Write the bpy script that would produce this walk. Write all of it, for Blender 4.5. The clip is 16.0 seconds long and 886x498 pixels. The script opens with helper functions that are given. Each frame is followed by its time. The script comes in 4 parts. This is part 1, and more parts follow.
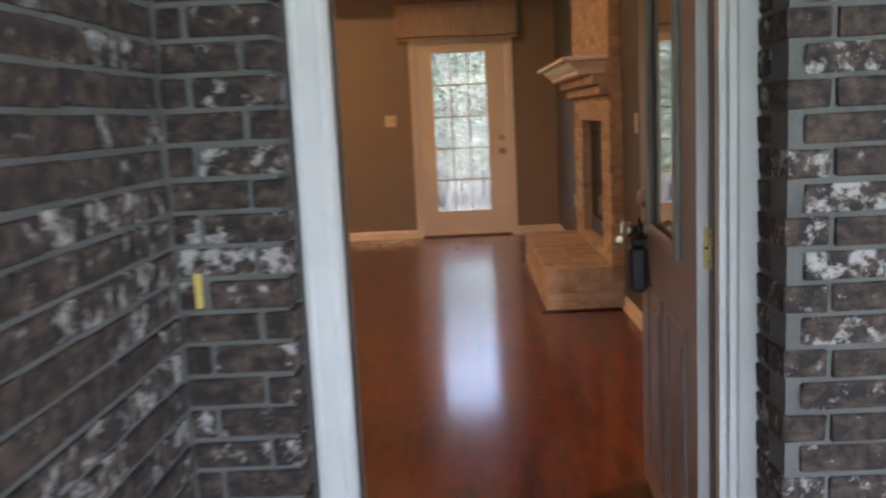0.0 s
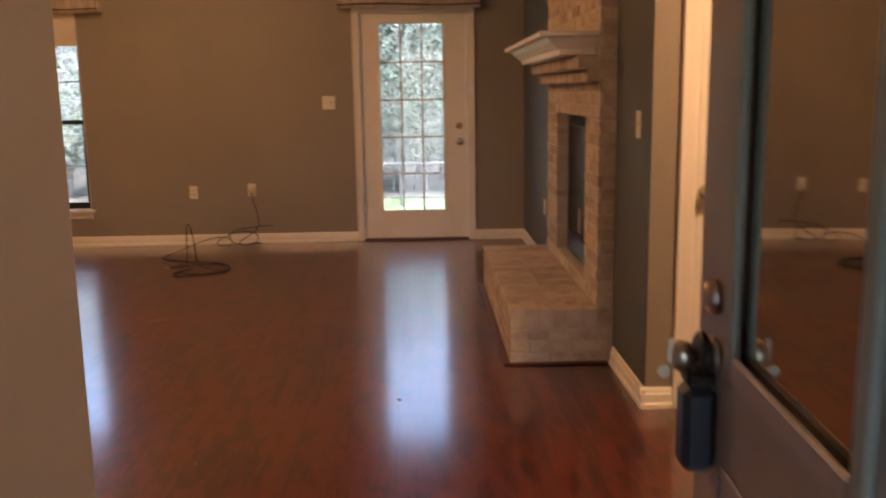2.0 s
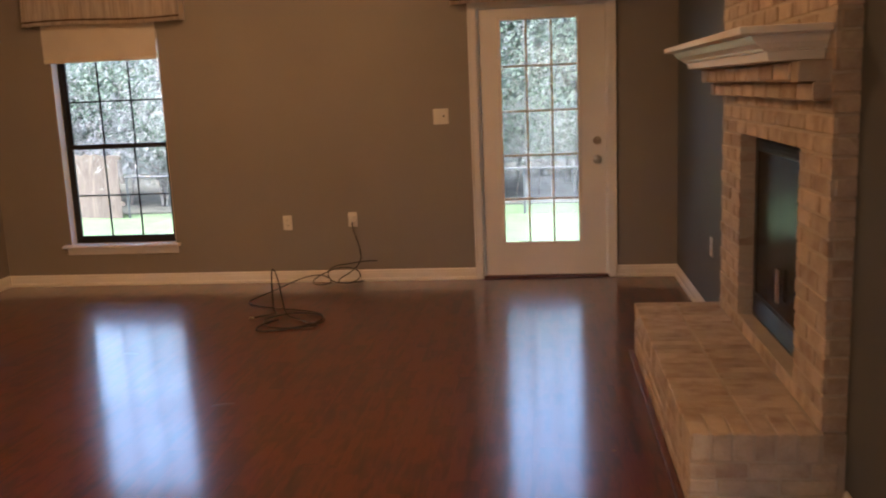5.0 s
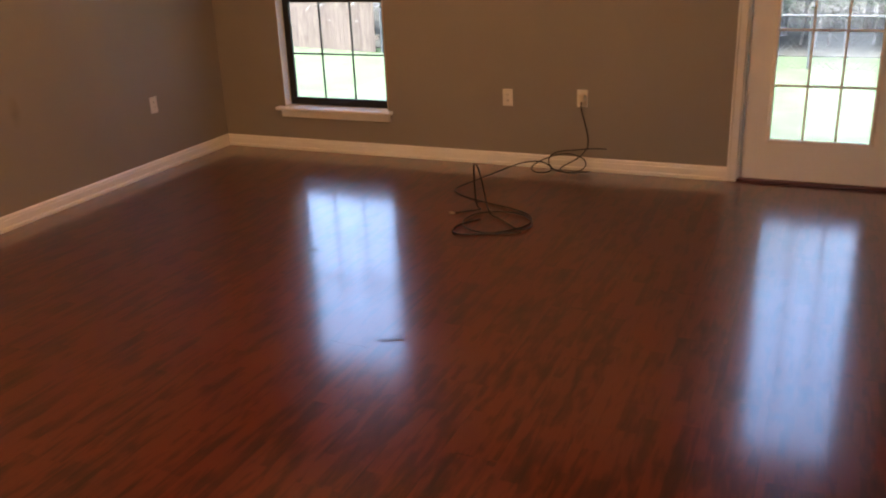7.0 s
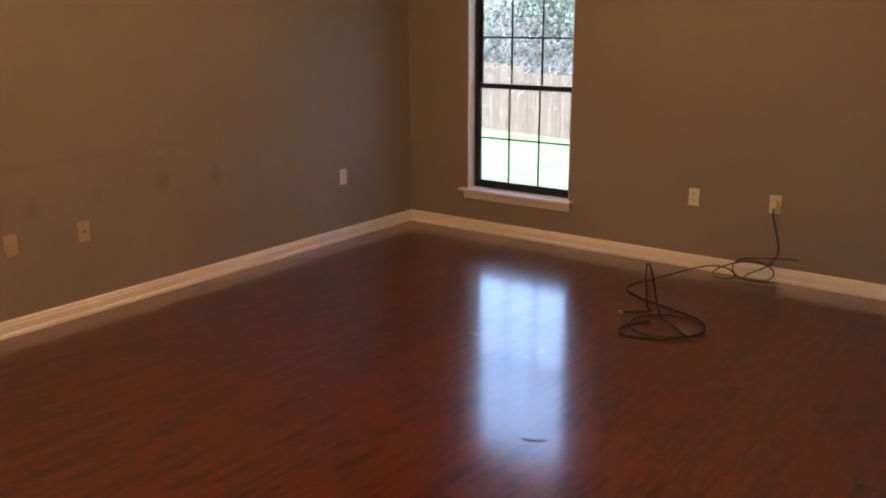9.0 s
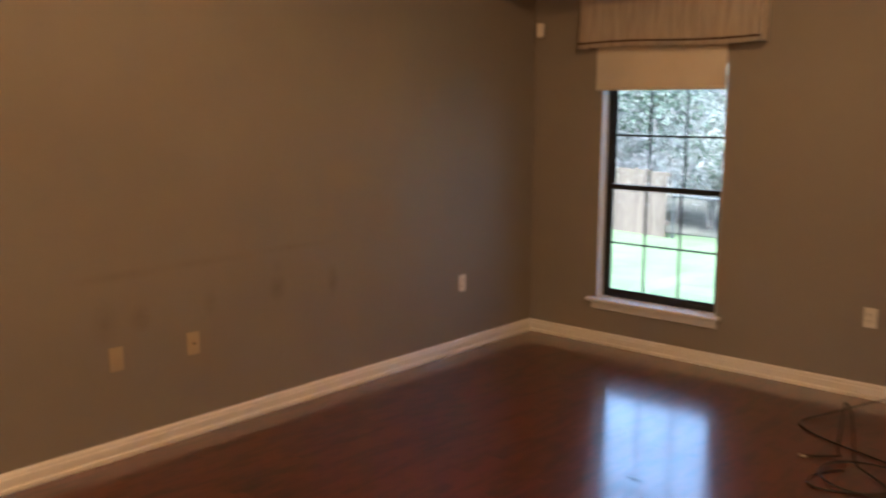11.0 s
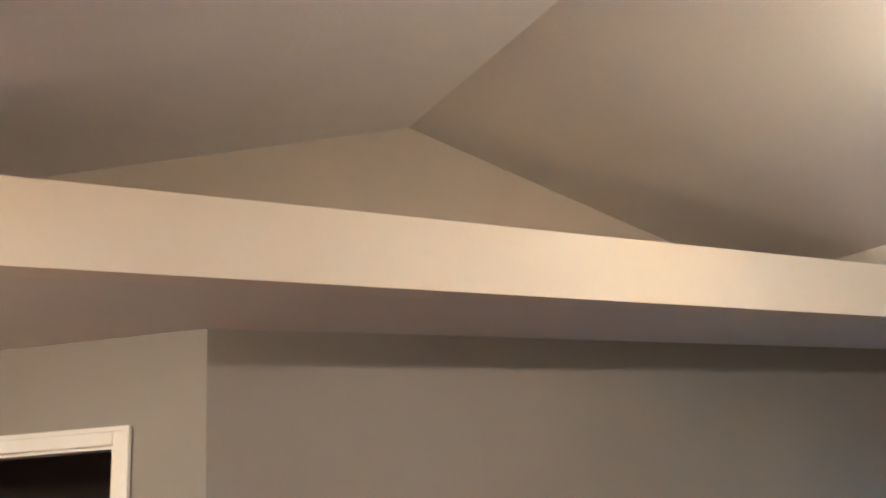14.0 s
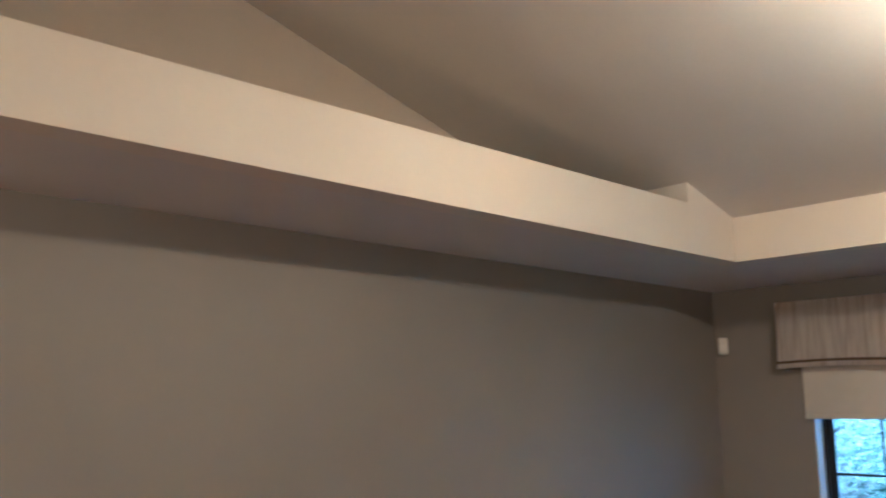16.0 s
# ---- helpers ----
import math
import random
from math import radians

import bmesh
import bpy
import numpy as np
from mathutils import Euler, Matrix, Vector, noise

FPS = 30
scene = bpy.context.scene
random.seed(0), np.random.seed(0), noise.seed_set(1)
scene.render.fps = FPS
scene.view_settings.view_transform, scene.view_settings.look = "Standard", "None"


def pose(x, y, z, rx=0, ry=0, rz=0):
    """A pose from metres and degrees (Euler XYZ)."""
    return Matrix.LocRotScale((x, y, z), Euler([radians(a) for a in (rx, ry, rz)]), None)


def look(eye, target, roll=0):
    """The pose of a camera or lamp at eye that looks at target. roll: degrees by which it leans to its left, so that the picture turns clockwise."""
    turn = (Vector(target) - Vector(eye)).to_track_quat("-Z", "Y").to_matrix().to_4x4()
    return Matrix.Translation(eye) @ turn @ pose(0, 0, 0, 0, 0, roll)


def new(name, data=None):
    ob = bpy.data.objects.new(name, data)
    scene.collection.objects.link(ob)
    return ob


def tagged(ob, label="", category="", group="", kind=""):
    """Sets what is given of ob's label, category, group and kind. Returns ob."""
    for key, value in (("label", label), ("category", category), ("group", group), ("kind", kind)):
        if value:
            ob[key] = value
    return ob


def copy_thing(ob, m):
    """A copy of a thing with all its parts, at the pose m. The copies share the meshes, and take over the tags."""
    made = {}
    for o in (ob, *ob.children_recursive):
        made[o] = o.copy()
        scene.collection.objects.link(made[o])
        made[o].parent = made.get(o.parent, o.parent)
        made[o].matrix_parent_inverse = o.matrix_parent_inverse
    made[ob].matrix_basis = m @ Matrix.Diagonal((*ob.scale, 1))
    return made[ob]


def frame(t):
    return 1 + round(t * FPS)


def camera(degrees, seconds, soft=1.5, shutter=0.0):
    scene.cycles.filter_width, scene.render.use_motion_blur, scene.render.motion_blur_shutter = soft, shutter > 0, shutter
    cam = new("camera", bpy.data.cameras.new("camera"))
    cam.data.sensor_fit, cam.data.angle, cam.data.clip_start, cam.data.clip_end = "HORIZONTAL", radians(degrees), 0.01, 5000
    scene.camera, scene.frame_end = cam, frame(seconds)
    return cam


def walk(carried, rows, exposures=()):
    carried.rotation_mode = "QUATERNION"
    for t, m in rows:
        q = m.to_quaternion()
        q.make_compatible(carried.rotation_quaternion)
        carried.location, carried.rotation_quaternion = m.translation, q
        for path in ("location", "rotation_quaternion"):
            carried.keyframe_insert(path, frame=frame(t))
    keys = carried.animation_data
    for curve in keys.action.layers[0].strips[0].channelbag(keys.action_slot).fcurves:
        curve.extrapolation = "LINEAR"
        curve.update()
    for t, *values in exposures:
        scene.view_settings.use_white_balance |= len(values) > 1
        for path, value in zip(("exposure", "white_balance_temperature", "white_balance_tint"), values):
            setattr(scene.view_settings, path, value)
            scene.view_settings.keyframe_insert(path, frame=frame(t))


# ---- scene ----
cam = camera(53.5, 16.0, soft=2.0, shutter=0.5)
PATH = [
    (0, (0.171, -0.362, 1.282), (0.119, 1.615, 0.984), -2.8),
    (0.5, (0.176, -0.013, 1.293), (0.284, 1.956, 0.962), -3.0),
    (1, (0.241, 0.378, 1.309), (0.328, 2.347, 0.968), -2.7),
    (1.5, (0.239, 0.722, 1.306), (0.344, 2.683, 0.929), -1.8),
    (2, (0.259, 1.022, 1.341), (0.303, 2.990, 0.988), -0.9),
    (2.5, (0.273, 1.327, 1.378), (0.154, 3.300, 1.070), -0.8),
    (3, (0.225, 1.506, 1.390), (0.106, 3.478, 1.077), -2.0),
    (3.2, (0.221, 1.557, 1.394), (0.108, 3.528, 1.074), -2.6),
    (5.5, (0.210, 2.622, 1.526), (-0.148, 4.550, 1.133), -2.1),
    (6, (0.280, 2.906, 1.629), (-0.345, 4.730, 1.095), -1.1),
    (6.5, (0.263, 3.119, 1.647), (-0.488, 4.851, 0.987), -2.5),
    (7, (0.221, 3.318, 1.632), (-0.551, 5.025, 0.931), -2.4),
    (7.5, (0.287, 3.460, 1.623), (-0.640, 5.130, 1.030), -0.2),
    (8, (0.326, 3.480, 1.619), (-0.826, 5.026, 1.087), -0.1),
    (8.2, (0.329, 3.461, 1.616), (-0.837, 4.998, 1.088), -0.4),
    (10.3, (-0.055, 3.592, 1.676), (-1.212, 5.174, 1.280), 0.9),
    (10.5, (-0.132, 3.627, 1.674), (-1.318, 5.195, 1.307), 1.0),
    (11, (-0.401, 3.676, 1.652), (-1.706, 5.159, 1.337), 0.2),
    (11.5, (-0.658, 3.854, 1.672), (-2.160, 5.149, 1.414), 0.2),
    (11.9, (-0.714, 3.950, 1.732), (-2.323, 5.123, 1.550), -0.2),
    (12.2, (-0.902, 3.927, 1.856), (-2.520, 5.100, 1.782), -0.6),
    (12.5, (-1.010, 3.944, 1.858), (-2.644, 5.089, 2.002), -1.5),
    (13, (-1.143, 3.965, 1.907), (-2.783, 5.059, 2.249), -2.7),
    (13.5, (-1.154, 3.996, 1.930), (-2.812, 5.014, 2.392), -2.9),
    (14, (-1.175, 3.986, 1.944), (-2.850, 4.942, 2.474), -3.8),
    (14.5, (-1.165, 4.005, 1.933), (-2.856, 4.930, 2.469), -3.9),
    (15, (-1.202, 3.967, 1.913), (-2.832, 5.019, 2.399), -3.4),
    (15.5, (-1.276, 3.972, 1.900), (-2.838, 5.163, 2.276), -2.0),
    (16, (-1.452, 4.058, 1.900), (-2.874, 5.423, 2.241), -0.7),
]

EXPOSURES = [(0, 3.45, 6200, 18), (0.8, 3.5, 6300, 19), (1.4, 3.7, 6600, 21), (2.5, 3.1, 5600, 11), (7.0, 3.3, 5900, 13), (8.0, 3.3, 5800, 11), (11.0, 3.25, 5350, 4), (12.2, 3.8, 4500, -7), (13.0, 3.9, 3550, -7), (14.5, 3.95, 3500, -7), (16.0, 3.65, 3450, -7)]
walk(cam, [(t, look(eye, target, roll)) for t, eye, target, roll in PATH], EXPOSURES)

# ---- light ----
world = bpy.data.worlds.new("sky")
scene.world = world
world.use_nodes = True
wn = world.node_tree
sky = wn.nodes.new("ShaderNodeTexSky")
sky.sky_type = "NISHITA"
sky.sun_disc = False
sky.sun_elevation, sky.sun_rotation = radians(66), radians(200)
sky.dust_density, sky.ozone_density = 5.0, 1.2
back = wn.nodes["Background"]
back.inputs["Strength"].default_value = 0.15
wn.links.new(sky.outputs["Color"], back.inputs["Color"])


def lamp(name, kind, m, energy, color, size=0.1, size_y=None, angle=None):
    d = bpy.data.lights.new(name, kind)
    d.energy, d.color = energy, color
    if kind == "SUN":
        d.angle = radians(angle)
    elif kind == "AREA":
        d.shape, d.size, d.size_y = "RECTANGLE", size, size_y
    else:
        d.shadow_soft_size = size
    ob = new(name, d)
    ob.matrix_world = m
    return ob


WARM = (1.0, 0.42, 0.12)
lamp("sun", "SUN", look((0, 0, 10), (1.5, 4.0, 0)), 1.1, (1.0, 0.97, 0.93), angle=35)
lamp("pendant_bulb_light", "POINT", pose(-1.75, 6.5, 2.88), 13.5, WARM, 0.05)
lamp("hall_bulb_light", "POINT", pose(2.05, 3.35, 2.36), 8, WARM, 0.08)
# unseen lamp, added to brighten the angled wall from the south
lamp("dining_bulb_light", "POINT", pose(-3.1, 2.7, 2.36), 9, WARM, 0.08)


# ---- materials ----
def material(name, base=(0.5, 0.5, 0.5), rough=0.6, metal=0.0, second=None, scale=5.0, stretch=(1, 1, 1), mix=(0.4, 0.65),
             fine=0.08, fine_scale=60.0, bump=0.0, bump_scale=80.0, per_object=0.0, island=False, emit=0.0, transmission=0.0,
             rough_var=0.0, detail=4.0):
    m = bpy.data.materials.new(name)
    m.use_nodes = True
    n, l = m.node_tree.nodes, m.node_tree.links
    b = n["Principled BSDF"]
    tc = n.new("ShaderNodeTexCoord")
    mp = n.new("ShaderNodeMapping")
    mp.inputs["Scale"].default_value = stretch
    l.new(tc.outputs["Object"], mp.inputs["Vector"])
    info = n.new("ShaderNodeObjectInfo")
    off = n.new("ShaderNodeVectorMath")
    off.operation = "MULTIPLY_ADD"
    off.inputs[1].default_value = (1, 1, 1)
    shift = n.new("ShaderNodeMath")
    shift.operation = "MULTIPLY"
    shift.inputs[1].default_value = 57.0
    if island:
        geo = n.new("ShaderNodeNewGeometry")
        rnd = geo.outputs["Random Per Island"]
    else:
        rnd = info.outputs["Random"]
    l.new(rnd, shift.inputs[0])
    l.new(mp.outputs["Vector"], off.inputs[0])
    l.new(shift.outputs[0], off.inputs[2])
    vec = off.outputs[0]
    noise_a = n.new("ShaderNodeTexNoise")
    noise_a.inputs["Scale"].default_value, noise_a.inputs["Detail"].default_value = scale, detail
    l.new(vec, noise_a.inputs["Vector"])
    ramp = n.new("ShaderNodeValToRGB")
    ramp.color_ramp.elements[0].position, ramp.color_ramp.elements[1].position = mix
    c2 = second or tuple(min(1, c * 0.9) for c in base)
    ramp.color_ramp.elements[0].color, ramp.color_ramp.elements[1].color = (*base, 1), (*c2, 1)
    l.new(noise_a.outputs["Fac"], ramp.inputs["Fac"])
    noise_b = n.new("ShaderNodeTexNoise")
    noise_b.inputs["Scale"].default_value, noise_b.inputs["Detail"].default_value = fine_scale, 3
    l.new(vec, noise_b.inputs["Vector"])
    hsv = n.new("ShaderNodeHueSaturation")
    l.new(ramp.outputs["Color"], hsv.inputs["Color"])
    val = n.new("ShaderNodeMapRange")
    val.inputs["To Min"].default_value, val.inputs["To Max"].default_value = 1 - fine, 1 + fine
    l.new(noise_b.outputs["Fac"], val.inputs["Value"])
    if per_object:
        v2 = n.new("ShaderNodeMapRange")
        v2.inputs["To Min"].default_value, v2.inputs["To Max"].default_value = 1 - per_object, 1 + per_object
        l.new(rnd, v2.inputs["Value"])
        mul = n.new("ShaderNodeMath")
        mul.operation = "MULTIPLY"
        l.new(val.outputs[0], mul.inputs[0])
        l.new(v2.outputs[0], mul.inputs[1])
        l.new(mul.outputs[0], hsv.inputs["Value"])
    else:
        l.new(val.outputs[0], hsv.inputs["Value"])
    l.new(hsv.outputs["Color"], b.inputs["Base Color"])
    b.inputs["Roughness"].default_value, b.inputs["Metallic"].default_value = rough, metal
    if rough_var:
        r = n.new("ShaderNodeMapRange")
        r.inputs["To Min"].default_value, r.inputs["To Max"].default_value = rough - rough_var, rough + rough_var
        l.new(noise_a.outputs["Fac"], r.inputs["Value"])
        l.new(r.outputs[0], b.inputs["Roughness"])
    if transmission:
        b.inputs["Transmission Weight"].default_value = transmission
    if emit:
        b.inputs["Emission Color"].default_value = (*base, 1)
        b.inputs["Emission Strength"].default_value = emit
    if bump:
        nb = n.new("ShaderNodeTexNoise")
        nb.inputs["Scale"].default_value, nb.inputs["Detail"].default_value = bump_scale, 4
        l.new(vec, nb.inputs["Vector"])
        bp = n.new("ShaderNodeBump")
        bp.inputs["Strength"].default_value, bp.inputs["Distance"].default_value = bump, 0.004
        l.new(nb.outputs["Fac"], bp.inputs["Height"])
        l.new(bp.outputs["Normal"], b.inputs["Normal"])
    return m


M_WALL = material("taupe wall paint", (0.257, 0.232, 0.202), 0.55, scale=1.5, second=(0.242, 0.218, 0.190), fine=0.02, fine_scale=90, bump=0.12, bump_scale=140)


def scuffed(base, spots):
    """A copy of a wall paint with soft worn marks: (y, z, half width, half height, strength)."""
    m = base.copy()
    m.name = "scuffed wall paint"
    n, l = m.node_tree.nodes, m.node_tree.links
    b = n["Principled BSDF"]
    tc, rag = n.new("ShaderNodeTexCoord"), n.new("ShaderNodeTexNoise")
    rag.inputs["Scale"].default_value, rag.inputs["Detail"].default_value = 14.0, 5
    l.new(tc.outputs["Object"], rag.inputs["Vector"])
    last = None
    for y, z, hy, hz, k in spots:
        mp, ln, r = n.new("ShaderNodeMapping"), n.new("ShaderNodeVectorMath"), n.new("ShaderNodeMapRange")
        mp.inputs["Location"].default_value = (0, -y / hy, -z / hz)
        mp.inputs["Scale"].default_value = (0, 1 / hy, 1 / hz)
        ln.operation = "LENGTH"
        r.inputs["From Min"].default_value, r.inputs["From Max"].default_value = 1.0, 0.1
        r.inputs["To Max"].default_value = k
        l.new(tc.outputs["Object"], mp.inputs["Vector"])
        l.new(mp.outputs["Vector"], ln.inputs[0])
        l.new(ln.outputs["Value"], r.inputs["Value"])
        if last is None:
            last = r.outputs[0]
        else:
            mx = n.new("ShaderNodeMath")
            mx.operation = "MAXIMUM"
            l.new(last, mx.inputs[0])
            l.new(r.outputs[0], mx.inputs[1])
            last = mx.outputs[0]
    mul = n.new("ShaderNodeMath")
    mul.operation = "MULTIPLY"
    l.new(last, mul.inputs[0])
    l.new(rag.outputs["Fac"], mul.inputs[1])
    mix = n.new("ShaderNodeMix")
    mix.data_type = "RGBA"
    mix.inputs["B"].default_value = (0.12, 0.09, 0.07, 1)
    old = b.inputs["Base Color"].links[0].from_socket
    l.new(mul.outputs[0], mix.inputs["Factor"])
    l.new(old, mix.inputs["A"])
    l.new(mix.outputs["Result"], b.inputs["Base Color"])
    return m


M_SCUFFED = scuffed(M_WALL, [(6.62, 0.685, 0.07, 0.09, 0.7), (7.02, 0.665, 0.05, 0.11, 0.7), (6.19, 0.68, 0.05, 0.09, 0.4), (5.80, 0.655, 0.07, 0.08, 0.55), (5.62, 0.66, 0.08, 0.12, 0.4),
                             (5.70, 0.875, 0.25, 0.035, 0.45), (6.15, 0.885, 0.40, 0.03, 0.28), (6.75, 0.895, 0.30, 0.025, 0.35), (6.62, 0.80, 0.05, 0.05, 0.3)])
M_DARKWALL = material("slate accent paint", (0.085, 0.095, 0.10), 0.5, scale=1.5, second=(0.075, 0.085, 0.09), fine=0.03, bump=0.12, bump_scale=140)
M_CEIL = material("textured ceiling paint", (0.72, 0.69, 0.64), 0.8, scale=2, second=(0.69, 0.66, 0.61), fine=0.03, fine_scale=70, bump=0.3, bump_scale=75)
M_CREAM = material("cream wall paint", (0.74, 0.68, 0.58), 0.6, scale=1.2, second=(0.71, 0.65, 0.55), fine=0.02, bump=0.12, bump_scale=140)
# gable's cream taken down to tan: the fascia's shade is in the colour
M_GABLE_SHADE = material("tan wall paint", (0.50, 0.435, 0.34), 0.65, scale=1.2, second=(0.47, 0.41, 0.32), fine=0.02, bump=0.15, bump_scale=140)
M_WHITE = material("white trim paint", (0.78, 0.76, 0.72), 0.35, scale=3, second=(0.74, 0.72, 0.68), fine=0.03, bump=0.05)
M_OUTTRIM = material("painted exterior trim", (0.56, 0.58, 0.58), 0.45, scale=4, second=(0.50, 0.52, 0.52), fine=0.04, bump=0.1)
M_DOORGLASS = material("mirror coated door glass", (0.60, 0.57, 0.52), 0.03, metal=1.0, fine=0.01)
M_DOORPAINT = material("gray brown door paint", (0.33, 0.29, 0.27), 0.35, scale=2, second=(0.30, 0.265, 0.245), fine=0.04, bump=0.05)
M_RABBET = material("brown jamb paint", (0.20, 0.145, 0.11), 0.45, scale=4, second=(0.17, 0.12, 0.09), fine=0.05, bump=0.05)
M_LITEFRAME = material("gray green moulding paint", (0.27, 0.31, 0.28), 0.4, fine=0.04)


def tumbled_brick():
    m = material("tumbled brick", (0.05, 0.04, 0.034), 0.9, fine=0.1, bump=0.9, bump_scale=55)
    n, l = m.node_tree.nodes, m.node_tree.links
    b = n["Principled BSDF"]
    tc, info = n.new("ShaderNodeTexCoord"), n.new("ShaderNodeObjectInfo")
    k = n.new("ShaderNodeMath")
    k.operation, k.inputs[1].default_value = "MULTIPLY", 73.0
    l.new(info.outputs["Random"], k.inputs[0])
    add = n.new("ShaderNodeVectorMath")
    l.new(tc.outputs["Object"], add.inputs[0])
    l.new(k.outputs[0], add.inputs[1])

    def tex(scale, stretch, detail, rough=0.5):
        mp, t = n.new("ShaderNodeMapping"), n.new("ShaderNodeTexNoise")
        mp.inputs["Scale"].default_value = stretch
        t.inputs["Scale"].default_value, t.inputs["Detail"].default_value, t.inputs["Roughness"].default_value = scale, detail, rough
        l.new(add.outputs[0], mp.inputs["Vector"])
        l.new(mp.outputs["Vector"], t.inputs["Vector"])
        return t.outputs["Fac"]
    base = n.new("ShaderNodeValToRGB")
    e = base.color_ramp.elements
    e[0].position, e[0].color = 0.42, (0.018, 0.015, 0.015, 1)
    e[1].position, e[1].color = 0.64, (0.080, 0.058, 0.046, 1)
    mid = e.new(0.52)
    mid.color = (0.045, 0.032, 0.026, 1)
    l.new(tex(1.0, (26, 26, 34), 6, 0.6), base.inputs["Fac"])
    # pale slurry smears, more on some bricks than on others
    amount = n.new("ShaderNodeMapRange")
    amount.inputs["To Min"].default_value, amount.inputs["To Max"].default_value = -0.17, 0.05
    l.new(info.outputs["Random"], amount.inputs["Value"])
    total = n.new("ShaderNodeMath")
    total.operation = "ADD"
    l.new(tex(24.0, (1, 1, 1), 9, 0.68), total.inputs[0])
    l.new(amount.outputs[0], total.inputs[1])
    mask = n.new("ShaderNodeMapRange")
    mask.inputs["From Min"].default_value, mask.inputs["From Max"].default_value = 0.52, 0.62
    l.new(total.outputs[0], mask.inputs["Value"])
    mix = n.new("ShaderNodeMix")
    mix.data_type = "RGBA"
    mix.inputs["B"].default_value = (0.33, 0.32, 0.31, 1)
    l.new(mask.outputs[0], mix.inputs["Factor"])
    l.new(base.outputs["Color"], mix.inputs["A"])
    l.new(mix.outputs["Result"], b.inputs["Base Color"])
    return m


M_BRICK = tumbled_brick()
M_MORTAR = material("gray mortar", (0.13, 0.135, 0.13), 0.95, scale=10, second=(0.10, 0.105, 0.10), fine=0.12, fine_scale=200, bump=0.8, bump_scale=150)
M_WASH = material("whitewashed brick", (0.46, 0.395, 0.32), 0.8, scale=9, second=(0.28, 0.215, 0.16), mix=(0.42, 0.75), fine=0.15, fine_scale=90, bump=0.6, bump_scale=70, per_object=0.16)
M_WASHJ = material("pale mortar", (0.44, 0.39, 0.325), 0.9, scale=8, fine=0.1, bump=0.5)
M_WINBLACK = material("dark bronze aluminium", (0.02, 0.022, 0.025), 0.4, metal=0.3, fine=0.05)
M_BLACK = material("black painted steel", (0.018, 0.017, 0.016), 0.35, metal=0.5, fine=0.1, rough_var=0.08)
M_SOOT = material("firebrick with soot", (0.05, 0.045, 0.04), 0.9, scale=8, fine=0.2)
M_BRASS = material("worn brass", (0.50, 0.42, 0.20), 0.35, metal=0.9, scale=20, second=(0.45, 0.40, 0.25), fine=0.1)
M_NICKEL = material("satin nickel", (0.55, 0.50, 0.43), 0.28, metal=1.0, fine=0.05)
M_NAVY = material("navy vinyl", (0.012, 0.018, 0.032), 0.4, fine=0.1)
M_PLATE = material("white plastic", (0.74, 0.70, 0.62), 0.35, fine=0.02)
M_ALMOND = material("almond plastic", (0.45, 0.36, 0.24), 0.4, fine=0.02)
M_SLOT = material("dark slot", (0.03, 0.03, 0.03), 0.6, fine=0.02)
M_CABLE = material("black rubber cable", (0.015, 0.014, 0.014), 0.45, fine=0.1)
M_FABRIC = material("oatmeal linen", (0.80, 0.73, 0.63), 0.95, scale=60, stretch=(1, 1, 0.03), second=(0.62, 0.54, 0.45), fine=0.1, fine_scale=300, bump=0.4, bump_scale=350)
M_BAND = material("brown ribbon trim", (0.20, 0.14, 0.10), 0.9, fine=0.1, bump=0.3, bump_scale=300)
M_SHADE = material("cream roller shade", (0.62, 0.58, 0.50), 0.9, scale=4, fine=0.04, fine_scale=250, bump=0.2, bump_scale=300)
M_GRASS = material("lawn", (0.070, 0.118, 0.046), 0.95, scale=1.2, second=(0.10, 0.15, 0.068), fine=0.35, fine_scale=30, bump=0.8, bump_scale=40)
M_FENCE = material("weathered fence wood", (0.15, 0.12, 0.095), 0.85, scale=6, stretch=(6, 6, 0.6), second=(0.09, 0.07, 0.055), fine=0.2, bump=0.4, per_object=0.18)
M_LEAF = material("foliage", (0.085, 0.125, 0.085), 0.95, scale=1.5, second=(0.14, 0.175, 0.145), fine=0.3, island=True, per_object=0.5)
M_TWIG = material("bare twigs", (0.36, 0.36, 0.36), 0.9, scale=2, second=(0.22, 0.22, 0.22), fine=0.3, island=True, per_object=0.4)
M_BARK = material("bark", (0.34, 0.33, 0.31), 0.95, scale=8, stretch=(4, 4, 0.5), second=(0.10, 0.085, 0.07), fine=0.3, bump=0.8, bump_scale=30)
M_CONC = material("concrete", (0.36, 0.35, 0.33), 0.9, scale=3, fine=0.12, bump=0.5)
M_LITTER = material("leaf litter", (0.11, 0.11, 0.09), 0.95, scale=2, second=(0.06, 0.065, 0.05), fine=0.4, fine_scale=20, bump=0.8)
M_GALV = material("galvanised steel", (0.11, 0.115, 0.12), 0.5, metal=0.4, fine=0.1)
M_BLISTER = material("dull worn laminate", (0.045, 0.012, 0.007), 0.3, fine=0.15)
M_BLISTER.node_tree.nodes["Principled BSDF"].inputs["Coat Weight"].default_value = 0.75
M_BLISTER.node_tree.nodes["Principled BSDF"].inputs["Coat IOR"].default_value = 1.6
M_BLISTER.node_tree.nodes["Principled BSDF"].inputs["Coat Roughness"].default_value = 0.16
M_BULB = material("glowing frosted bulb", (1.0, 0.72, 0.40), 0.5, emit=14.0)
M_FANWOOD = material("fan blade wood", (0.20, 0.11, 0.06), 0.5, scale=4, stretch=(1, 8, 8), fine=0.1)
